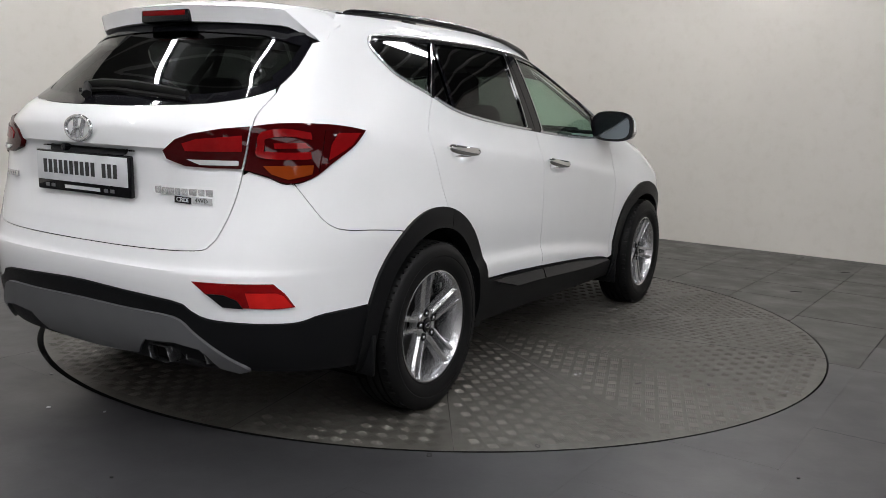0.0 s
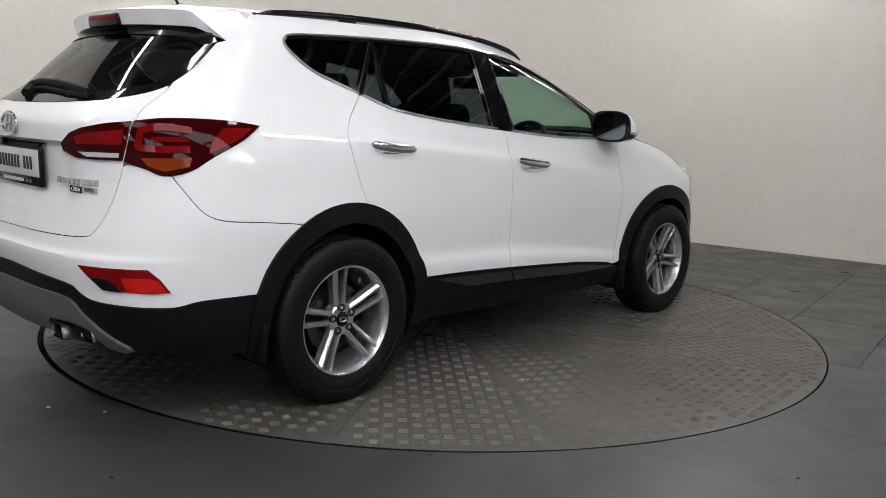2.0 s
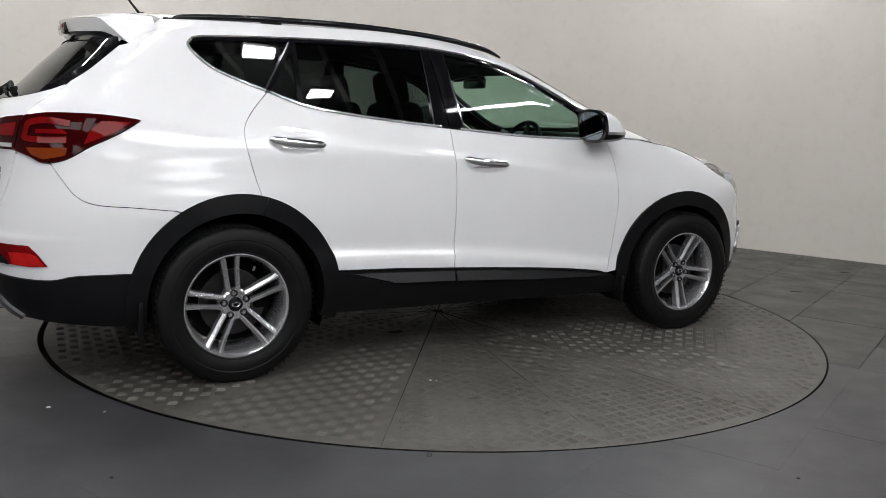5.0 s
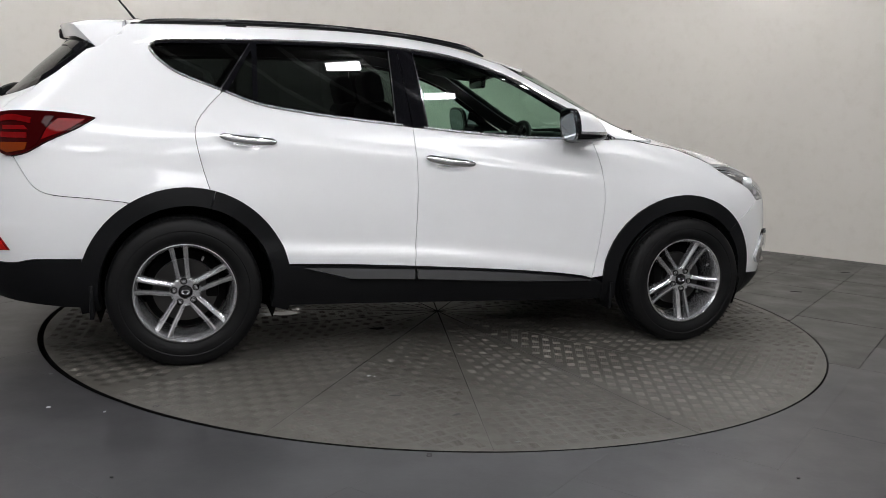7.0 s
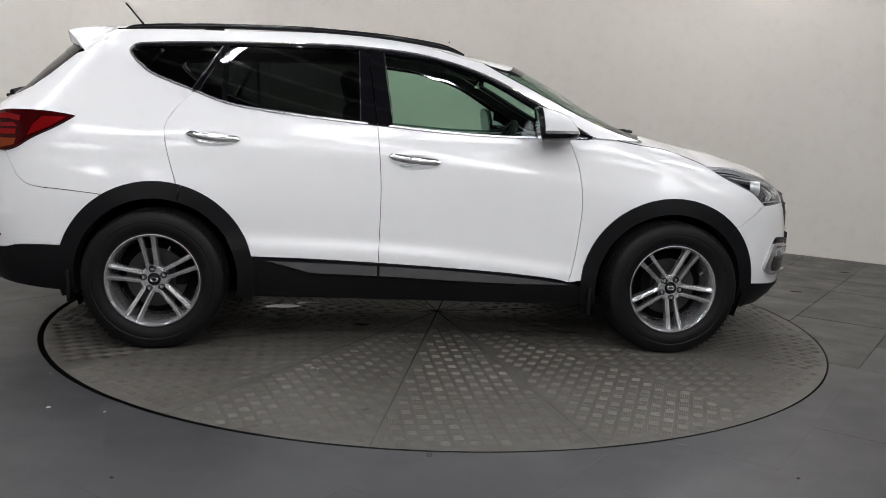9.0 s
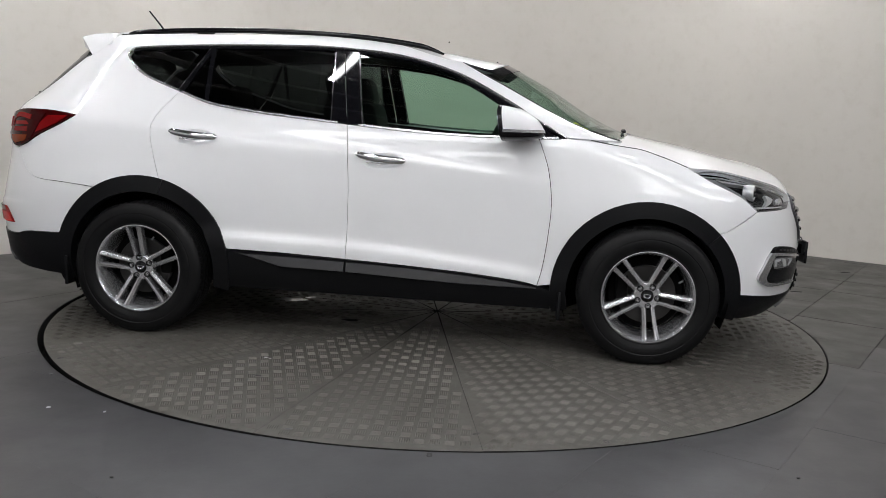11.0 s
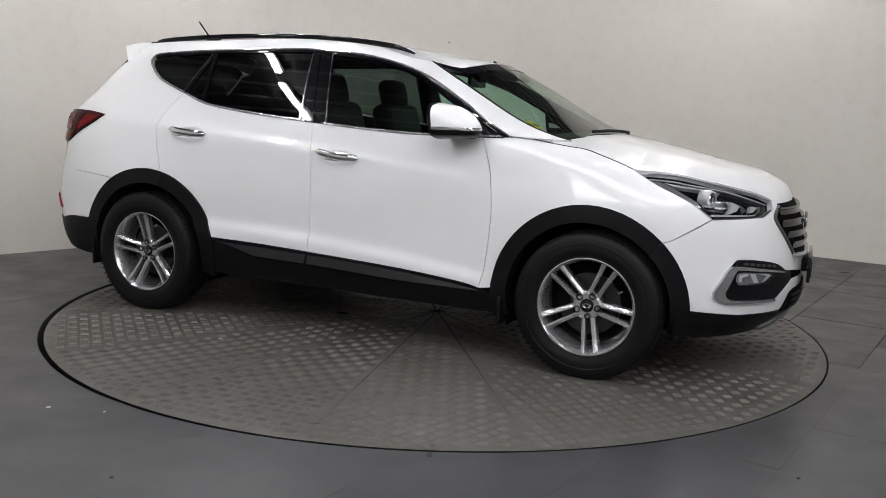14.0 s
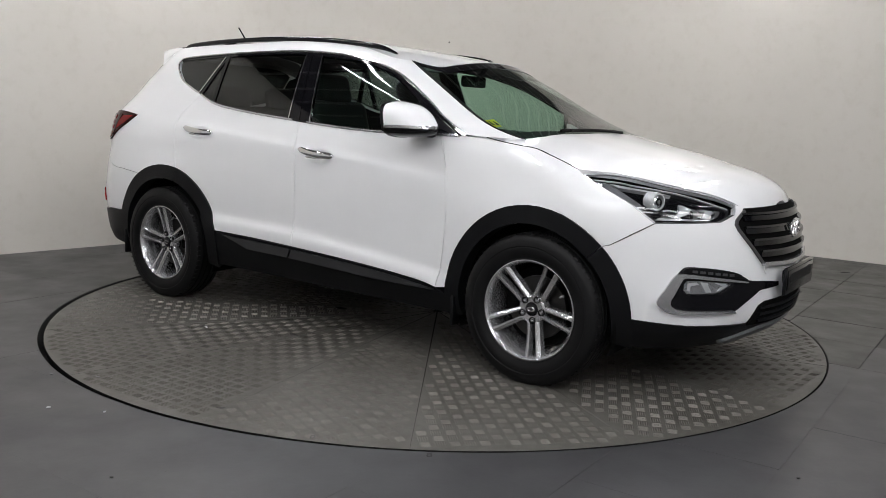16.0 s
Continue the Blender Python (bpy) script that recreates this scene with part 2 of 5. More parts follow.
def room_outline():
    """The back walls meet in a rounded corner; the unseen front is assumed square."""
    left, corner, right = Vector((-6.3, -1.5)), Vector((0.25, 5.25)), Vector((9.2, -0.95))
    pts = []
    a, b = (left - corner).normalized(), (right - corner).normalized()
    p0, p1 = corner + a * 1.6, corner + b * 1.6
    pts.append(left)
    for i in range(17):
        t = i / 16
        pts.append((1 - t) ** 2 * p0 + 2 * t * (1 - t) * corner + t * t * p1)
    pts += [right, Vector((9.2, -9.5)), Vector((-6.3, -9.5))]
    return pts


def build_room():
    pts = room_outline()
    n = len(pts)
    back, front = bmesh.new(), bmesh.new()
    for bm, ids in ((back, range(0, n - 2)), (front, [n - 3, n - 2, n - 1, n])):
        ids = list(ids)
        ring = []
        for k in ids:
            p = pts[k % n]
            d = (p - Vector((0.5, -2.5))).normalized() * 0.15
            ring.append([bm.verts.new((q.x, q.y, z)) for q, z in ((p, -0.02), (p, CEIL_Z), (p + d, CEIL_Z), (p + d, -0.02))])
        for a, b in zip(ring, ring[1:]):
            for i in range(4):
                bm.faces.new((a[i], a[(i + 1) % 4], b[(i + 1) % 4], b[i]))
        for r in (ring[0], ring[-1]):
            bm.faces.new(r)
        bmesh.ops.recalc_face_normals(bm, faces=bm.faces)
    tagged(new("wall_back", finish(back, "wall_back", WALL)), "off-white painted studio wall with a rounded corner", "wall", kind="structure")
    # the front wall is made up; its pale tone throws light on the flank
    tagged(new("wall_front", finish(front, "wall_front", WALL_BOUNCE)), "unseen pale grey wall added to close the studio and bounce light", "wall", kind="structure")
    # floor with a round pit for the table
    bm = bmesh.new()
    segs = 128
    rim = [bm.verts.new((2.277 * math.cos(2 * math.pi * i / segs) - 0.011, 2.277 * math.sin(2 * math.pi * i / segs), -0.006)) for i in range(segs)]
    outer = []
    for i in range(segs):
        a = 2 * math.pi * i / segs
        c, s = math.cos(a), math.sin(a)
        k = 11.0 / max(abs(c), abs(s))
        outer.append(bm.verts.new((k * c, k * s, -0.006)))
    low = [bm.verts.new((v.co.x, v.co.y, -0.16)) for v in rim]
    for i in range(segs):
        j = (i + 1) % segs
        bm.faces.new((rim[i], rim[j], outer[j], outer[i]))
        bm.faces.new((rim[j], rim[i], low[i], low[j]))
    bm.faces.new(low)
    bmesh.ops.recalc_face_normals(bm, faces=bm.faces)
    fl = tagged(new("floor", finish(bm, "floor", JOINT_PIT, sharp=30)), "dark grey painted concrete floor with a round pit", "floor", kind="structure")
    bm = slab_bm([(-12, -12), (12, -12), (12, 12), (-12, 12)], CEIL_Z, CEIL_Z + 0.1)
    dark = len(bm.faces)
    bars = [box_bm((24, 0.05, 0.02), (0, -9.8 + 0.45 * i, CEIL_Z - 0.012), 0.0, Matrix.Rotation(radians(145), 4, "Z")) for i in range(44)]
    bm = join_bm(bm, *bars)
    bm.faces.ensure_lookup_table()
    for f in bm.faces[dark:]:
        f.material_index = 1
    tagged(new("ceiling", finish(bm, "ceiling", [CEIL, CEIL_BAR])), "dark painted studio ceiling", "ceiling", kind="structure")
    return fl


def tile_poly(cx, cy, ux, uy, half, R, ox):
    """A square tile less the round pit; None where the pit takes it all."""
    c = [(cx + ux * a * half - uy * b * half, cy + uy * a * half + ux * b * half) for a, b in ((-1, -1), (1, -1), (1, 1), (-1, 1))]
    ring = []
    for i in range(4):
        p, q = c[i], c[(i + 1) % 4]
        for k in range(24):
            ring.append((p[0] + (q[0] - p[0]) * k / 24, p[1] + (q[1] - p[1]) * k / 24))
    keep = [math.hypot(x - ox, y) > R for x, y in ring]
    if all(keep):
        return c
    if not any(keep):
        return None
    n = len(ring)
    start = next(i for i in range(n) if keep[i] and not keep[i - 1])
    order = [(start + i) % n for i in range(n)]
    out = [ring[i] for i in order if keep[i]]
    a0 = math.atan2(out[-1][1], out[-1][0] - ox)
    a1 = math.atan2(out[0][1], out[0][0] - ox)
    d = (a1 - a0 + math.pi) % (2 * math.pi) - math.pi
    return out + [(ox + R * math.cos(a0 + d * i / 8), R * math.sin(a0 + d * i / 8)) for i in range(9)]


def build_tiles(fl):
    pitch, turn = 0.55, radians(55)
    ux, uy = math.cos(turn), math.sin(turn)
    verts, faces = [], []
    for i in range(-26, 27):
        for j in range(-26, 27):
            a, b = (i + 0.35) * pitch, (j + 0.2) * pitch
            cx, cy = a * ux - b * uy, a * uy + b * ux
            if not (-6.8 < cx < 9.6 and -9.9 < cy < 5.8):
                continue
            bare = cx > 0.5 and cy > -0.75 - 0.1 * (cx - 2.0)
            half = pitch / 2 - (0.0030 if bare else 0.0003)
            poly = tile_poly(cx, cy, ux, uy, half, 2.278, -0.011)
            if not poly:
                continue
            if -4.4 < cx < 5.2 and -3.3 < cy < 5.4:
                ob = new("tile", finish(slab_bm(poly, -0.012, random.uniform(-0.0006, 0.0006)), "tile", TILE if bare else FLOOR, smooth=False))
                ob.parent = fl
            else:
                faces.append(tuple(range(len(verts), len(verts) + len(poly))))
                verts += [(x, y, -0.0004) for x, y in poly]
    me = bpy.data.meshes.new("outer_tiles")
    me.from_pydata(verts, [], faces)
    me.materials.append(FLOOR)
    ob = tagged(new("outer_tiles", me), "grey painted tiles in the rest of the hall", kind="stuff")
    ob.parent = fl


def build_marks(table):
    bm = text_bm("8", 0.05, 0.0004)
    bmesh.ops.transform(bm, matrix=pose(-0.01, -2.312, 0.0015), verts=bm.verts)
    tagged(new("floor_mark", finish(bm, "floor_mark", GREY_MARK, False)), "small dark painted digit on the floor", "floor marking")
    for k in range(5):
        a = radians(-138.3 + 72.0 * k)
        bm = text_bm("0", 0.045, 0.0004)
        bmesh.ops.transform(bm, matrix=pose(2.222 * math.cos(a), 2.222 * math.sin(a), 0.0005, 0, 0, math.degrees(a) + 90), verts=bm.verts)
        part("plate_mark", bm, GREY_MARK, table, smooth=False)
    screw = lathe_bm([(0.001, -0.004), (0.008, -0.004), (0.010, 0.02)], 12)
    bmesh.ops.transform(screw, matrix=pose(0.022, 4.675, 2.053), verts=screw.verts)
    tagged(new("wall_screw", finish(screw, "wall_screw", DARK)), "small dark screw head in the wall", "screw")
    def chip(name, at, size, turn, mat, label, cat, seed):
        rnd = random.Random(seed)
        bm = slab_bm([(size[0] * math.cos(q) * rnd.uniform(0.6, 1), size[1] * math.sin(q) * rnd.uniform(0.6, 1)) for q in [i * math.pi / 4 for i in range(8)]], 0, 0.004)
        ob = tagged(new(name, finish(bm, name, mat, False)), label, cat)
        ob.matrix_basis = pose(at[0], at[1], 0.0008, 0, 0, turn)
    chip("paint_chip", (-1.551, -1.967), (0.012, 0.005), 10, PLATE_W, "small white paint chip on the floor", "debris", 1)
    chip("paint_chip", (-1.314, -1.995), (0.008, 0.004), 70, PLATE_W, "small white paint chip on the floor", "debris", 2)
    chip("paint_chip", (-1.735, -1.545), (0.018, 0.006), -35, SILVER, "white paint flake at the pit's edge", "debris", 3)
    chip("rubber_scrap", (2.72, 1.059), (0.055, 0.010), -10, GREY_MARK, "dark rubber scrap on the tiles", "debris", 4)
    chip("rubber_scrap", (3.54, 2.018), (0.045, 0.014), -12, GREY_MARK, "dark rubber scrap on the tiles", "debris", 5)
    chip("rubber_scrap", (-1.055, -2.592), (0.008, 0.006), 0, GREY_MARK, "tiny dark crumb on the floor", "debris", 6)
    chip("rubber_scrap", (1.296, -2.402), (0.010, 0.006), 0, GREY_MARK, "tiny dark crumb on the floor", "debris", 7)
    def spill(name, x, y, rx, ry, turn, mat, seed, n=14, label=""):
        rnd = random.Random(seed)
        bm = slab_bm([(rx * math.cos(q) * rnd.uniform(0.6, 1), ry * math.sin(q) * rnd.uniform(0.5, 1)) for q in [i * 2 * math.pi / n for i in range(n)]], -0.001, 0.0008)
        bmesh.ops.transform(bm, matrix=pose(x, y, 0.0, 0, 0, turn), verts=bm.verts)
        part(name, bm, mat, table, label, smooth=False)
    # pale patches stand for a puddle, with its sheen put into the colour
    spill("paint_spill", -0.97, 0.07, 0.15, 0.06, 6, PALE_CHROME, 31, 22, "pale puddle on the plates")
    spill("paint_spill", -0.86, 0.16, 0.05, 0.03, 40, PALE_CHROME, 32)
    # flat dark marks on the plates
    spill("dark_stain", -0.478, -0.378, 0.055, 0.028, 5, DARK, 33, label="dark mark on the plates")
    spill("dark_stain", -0.47, -1.815, 0.028, 0.010, 25, GREY_MARK, 34)
    spill("dark_stain", -0.66, -1.535, 0.030, 0.010, -20, GREY_MARK, 35)
    spill("dark_stain", 0.39, -2.05, 0.022, 0.010, 40, GREY_MARK, 40)
    spill("paint_fleck", -0.716, -1.238, 0.014, 0.009, 30, PLATE_W, 36, 8)
    spill("paint_fleck", -0.690, -1.252, 0.008, 0.005, 70, PLATE_W, 37, 8)
    spill("paint_fleck", -0.334, -2.147, 0.020, 0.008, 10, SILVER, 38, 8)
    spill("paint_fleck", 0.850, -1.800, 0.016, 0.007, 0, SILVER, 39, 8)


def build_lamps():
    def lamp(m, length, width=0.07, tube=TUBE, label="long white led strip light under the dark ceiling, some added for fill"):
        t = thing("strip_light", label, "ceiling light", "ceiling strip lights")
        part("housing", box_bm((length, width + 0.03, 0.05), (0, 0, 0.045), 0.008), SILVER, t)
        part("diffuser", box_bm((length - 0.02, width, 0.04), (0, 0, 0), 0.012), tube, t, "glowing white diffuser")
        t.matrix_basis = m
        return t
    # tubes, all turned like the floor's tiles
    first = lamp(pose(-1.15, -1.95, CEIL_Z - 0.075, 0, 0, 55), 1.2, 0.07)
    # the first three stand where reflections put them; the other six are added light
    for x, y in ((-1.42, 0.02), (-2.98, -0.65), (-3.85, -1.82), (3.3, -1.7), (2.7, 0.5), (1.7, 1.1), (0.7, 3.0), (2.7, 2.6), (-1.9, 1.9)):
        copy_thing(first, pose(x, y, CEIL_Z - 0.075, 0, 0, 55))
    # short panels in front of the table
    block = lamp(pose(0.43, -2.27, CEIL_Z - 0.075, 0, 0, 30), 0.30, 0.16)
    for x, y in ((1.52, -2.57),):
        copy_thing(block, pose(x, y, CEIL_Z - 0.075, 0, 0, 30))
    # broad fill panels, added out of view to brighten the car's sides
    soft = lamp(pose(-2.4, -4.7, CEIL_Z - 0.075), 1.7, 1.2, FILL_PANEL, "broad soft white fill panel added out of view under the dark ceiling")
    for x, y in ((-0.5, -4.7), (1.4, -4.7), (3.3, -4.7), (5.3, -4.3), (-4.2, -7.6), (-1.4, -7.8), (1.4, -7.8), (4.2, -7.6)):
        copy_thing(soft, pose(x, y, CEIL_Z - 0.075))


TABLE_R = 2.2577


def build_table():
    t = thing("turntable", "round steel turntable of worn tread plate sectors", "turntable")
    gap = 0.0005
    for k in range(16):
        a0, a1 = radians(-56.6 + 22.5 * k), radians(-56.6 + 22.5 * (k + 1))
        pts = []
        g0 = gap / 2.2
        for i in range(13):
            a = a0 + g0 + (a1 - a0 - 2 * g0) * i / 12
            pts.append((TABLE_R * math.cos(a), TABLE_R * math.sin(a)))
        mid = (a0 + a1) / 2
        pts.append((0.02 * math.cos(mid), 0.02 * math.sin(mid)))
        bm = slab_bm(pts, -0.03, -0.002 - 0.0004 * (k % 3))
        # plate sides near black: the rim gap's shade is put into their colour
        for f in bm.faces:
            f.material_index = 0 if abs(f.normal.z) > 0.5 else 1
        part("plate", bm, [TREAD, DARK], t, smooth=False)
    bm = lathe_bm([(2.235, -0.15), (2.235, -0.006), (0.001, -0.006)], 96)
    bmesh.ops.transform(bm, matrix=Matrix.Rotation(radians(90), 4, "X"), verts=bm.verts)
    part("rim", bm, DARK, t)
    # raised bars, five to a group, groups turned by a right angle from one to the next
    verts, faces = [], []
    pitch = 0.058
    for k in range(16):
        mid = radians(-56.6 + 22.5 * (k + 0.5))
        ang = mid + radians(45 if k % 2 else 0) + radians(4 * math.sin(k * 2.3))
        ca, sa = math.cos(ang), math.sin(ang)
        n = int(TABLE_R / pitch) + 2
        for i in range(-n, n):
            for j in range(-n, n):
                gx, gy = (i + 0.5) * pitch, (j + 0.5) * pitch
                wx, wy = gx * ca - gy * sa, gx * sa + gy * ca
                r, a = math.hypot(wx, wy), math.atan2(wy, wx)
                off = (a - mid + math.pi) % (2 * math.pi) - math.pi
                if r > TABLE_R - 0.035 or abs(off) > radians(11.25) - 0.03 / max(r, 0.1):
                    continue
                turn = (i + j) % 2
                for q in range(5):
                    o = (q - 2) * 0.0092
                    lx, ly, hx, hy = (0.0, o, 0.0225, 0.0025) if turn else (o, 0.0, 0.0025, 0.0225)
                    b = len(verts)
                    z = -0.0021
                    for sx, sy, zz in ((-1, -1, z), (1, -1, z), (1, 1, z), (-1, 1, z)):
                        x, y = gx + lx + sx * hx, gy + ly + sy * hy
                        verts.append((x * ca - y * sa, x * sa + y * ca, zz))
                    kx, ky = (0.6, 0.25) if turn else (0.25, 0.6)
                    for sx, sy in ((-1, -1), (1, -1), (1, 1), (-1, 1)):
                        x, y = gx + lx + sx * hx * kx, gy + ly + sy * hy * ky
                        verts.append((x * ca - y * sa, x * sa + y * ca, -0.0002))
                    for f in ((0, 1, 5, 4), (1, 2, 6, 5), (2, 3, 7, 6), (3, 0, 4, 7), (4, 5, 6, 7)):
                        faces.append(tuple(b + v for v in f))
    me = bpy.data.meshes.new("tread_pattern")
    me.from_pydata(verts, [], faces)
    me.materials.append(BARS)
    ob = new("tread_pattern", me)
    ob.parent = t
    tagged(ob, "raised five-bar tread pattern", kind="stuff")
    return t


# ---- the car's skin ----
# Front and rear limits, half widths and corner starts of the plan contour by height.
XF = spl((0.20, 2.08), (0.27, 2.19), (0.36, 2.26), (0.48, 2.275), (0.60, 2.27), (0.75, 2.245), (0.86, 2.19), (0.92, 2.12), (1.00, 2.00), (1.05, 1.86), (1.09, 1.62), (1.12, 1.40), (1.20, 1.16), (1.415, 0.79), (1.578, 0.455), (1.64, 0.25))
XFA = spl((0.20, 1.55), (0.85, 1.55), (0.95, 1.35), (1.10, 1.02), (1.16, 0.86), (1.30, 0.45), (1.52, -0.25), (1.64, -0.60))
XR = spl((0.20, -2.12), (0.28, -2.24), (0.40, -2.33), (0.52, -2.355), (0.64, -2.374), (0.662, -2.374), (0.678, -2.362), (0.74, -2.347), (0.79, -2.335), (0.92, -2.318), (1.03, -2.324), (1.13, -2.328), (1.20, -2.285), (1.28, -2.17), (1.40, -2.05), (1.54, -1.90), (1.64, -1.78))
XRA = spl((0.20, -1.66), (1.05, -1.68), (1.28, -1.67), (1.54, -1.50), (1.64, -1.42))
W = spl((0.20, 0.800), (0.26, 0.832), (0.36, 0.856), (0.44, 0.862), (0.50, 0.866), (0.62, 0.869), (0.74, 0.8715), (0.84, 0.869), (0.92, 0.863), (1.00, 0.855), (1.10, 0.8340), (1.14, 0.8211), (1.18, 0.8075), (1.22, 0.7932), (1.26, 0.7783), (1.30, 0.7627), (1.34, 0.7465), (1.38, 0.7295), (1.42, 0.7120), (1.46, 0.6937), (1.50, 0.6748), (1.54, 0.6552), (1.58, 0.628), (1.62, 0.590), (1.66, 0.53))
BULGE_Z = spl((0.20, 0.3), (0.45, 1.0), (0.75, 1.0), (0.95, 0.45), (1.15, 0.12), (1.3, 0.0), (1.7, 0.0))
CREASE_Z = spl((-2.3, 1.15), (-1.3, 1.10), (0.0, 0.985), (1.2, 0.86), (2.2, 0.8))
LOW_Z = spl((-0.95, 0.560), (-0.25, 0.537), (0.46, 0.472), (0.80, 0.430))
NF = 2.2
NR = spl((0.20, 3.5), (0.80, 3.3), (1.05, 2.95), (1.30, 2.7), (1.70, 2.6))
ARC = 1.30


def half_width(x, z):
    b = 0.042 * math.exp(-((x - 1.40) / 0.42) ** 2) + 0.048 * math.exp(-((x + 1.48) / 0.50) ** 2)
    w = W(z) + b * max(BULGE_Z(z), 0.0)
    d = (z - CREASE_Z(x)) / 0.035
    fade = 1 / (1 + math.exp(7 * (abs(x + 0.30) - 1.18)))
    w += 0.010 * fade * (math.exp(-d * d * 1.2) if d > 0 else math.exp(-d * d * 0.08))
    low = 1 / (1 + math.exp(min(max((z - LOW_Z(x)) / 0.010, -40), 40)))
    w += 0.022 * low * fade
    # rear haunch above the lamp line narrows to the tail
    if x < -0.9 and z > 1.15:
        w -= 0.035 * min((-0.9 - x) / 0.9, 1.0) ** 1.5 * min((z - 1.15) / 0.2, 1.0)
    return w


def side_y(x, z):
    xa, xb = XFA(z), XRA(z)
    if x > xa:
        t = min((x - xa) / max(XF(z) - xa, 0.02), 0.9995)
        return half_width(x, z) * (1 - t ** NF) ** (1 / NF)
    if x < xb:
        t = min((xb - x) / max(xb - XR(z), 0.02), 0.9995)
        return half_width(x, z) * (1 - t ** NR(z)) ** (1 / NR(z))
    return half_width(x, z)


def SIDE(sgn):
    """Skin by length and height; sgn -1 is the driver's side, which faces the lens."""
    return lambda x, z: Vector((x, sgn * side_y(x, z), z))


def wrap(lim, start, power, way):
    """Skin by the way round the nose or tail and height; q = 0 on the centre line, +-ARC where the flank begins."""
    def f(q, z):
        a = abs(q) / ARC
        s = 1 if q >= 0 else -1
        xs, xl, n = start(z), lim(z), power(z)
        if a >= 1:
            x = xs - way * (a - 1) * ARC
            return Vector((x, s * half_width(x, z), z))
        ph = a * math.pi / 2
        sn, cs = math.sin(ph), math.cos(ph)
        r = (abs(sn) ** n + abs(cs) ** n) ** (-1 / n)
        x = xs + (xl - xs) * cs * r
        return Vector((x, s * half_width(x, z) * sn * r, z))
    return f


NOSE, TAIL = wrap(XF, XFA, lambda z: NF, 1), wrap(XR, XRA, NR, -1)


def nose_qy(y, z):
    """The way round the nose at which the skin is y off the centre."""
    lo, hi = 0.0, ARC
    for _ in range(30):
        m = (lo + hi) / 2
        lo, hi = (m, hi) if abs(NOSE(m, z).y) < abs(y) else (lo, m)
    return math.copysign(lo, y)


def tail_qy(y, z):
    lo, hi = 0.0, ARC
    for _ in range(30):
        m = (lo + hi) / 2
        lo, hi = (m, hi) if abs(TAIL(m, z).y) < abs(y) else (lo, m)
    return math.copysign(lo, y)


ROOF_Z = spl((-2.0, 1.628), (-1.75, 1.648), (-1.2, 1.676), (-0.6, 1.677), (-0.13, 1.636), (0.2, 1.588), (0.40, 1.556), (0.50, 1.540))
ROOF_D = spl((-2.0, 0.062), (-1.2, 0.061), (-0.6, 0.050), (-0.13, 0.028), (0.2, 0.059), (0.40, 0.088), (0.6, 0.115))


def ROOF(x, y):
    return Vector((x, y, ROOF_Z(x) - ROOF_D(x) * (abs(y) / 0.58) ** 2.3))


HOOD_Z = spl((1.0, 1.188), (1.20, 1.173), (1.36, 1.143), (1.60, 1.096), (1.83, 1.043), (2.00, 1.006), (2.12, 0.958), (2.17, 0.920), (2.195, 0.872))
HOOD_W = spl((1.0, 0.830), (1.28, 0.812), (1.50, 0.815), (1.612, 0.792), (1.697, 0.746), (1.853, 0.660), (2.018, 0.517), (2.098, 0.447), (2.14, 0.360), (2.17, 0.220), (2.19, 0.080))
HOOD_E = spl((1.0, 1.130), (1.13, 1.106), (1.28, 1.083), (1.44, 1.036), (1.54, 1.003), (1.612, 0.998), (1.697, 0.991), (1.853, 0.958), (2.018, 0.916), (2.098, 0.882), (2.14, 0.866), (2.19, 0.866))


def HOOD(x, y):
    """Bonnet sheet: a crown between the centre line and the outer edge."""
    t = min(abs(y) / max(HOOD_W(x), 0.06), 1.15)
    zc = HOOD_Z(x)
    z = zc - (zc - HOOD_E(x)) * t ** 2.4
    # two soft ridges along the bonnet
    z += 0.004 * math.exp(-((t - 0.60) / 0.13) ** 2) * min(max((2.1 - x) / 0.5, 0), 1)
    return Vector((x, y, z))


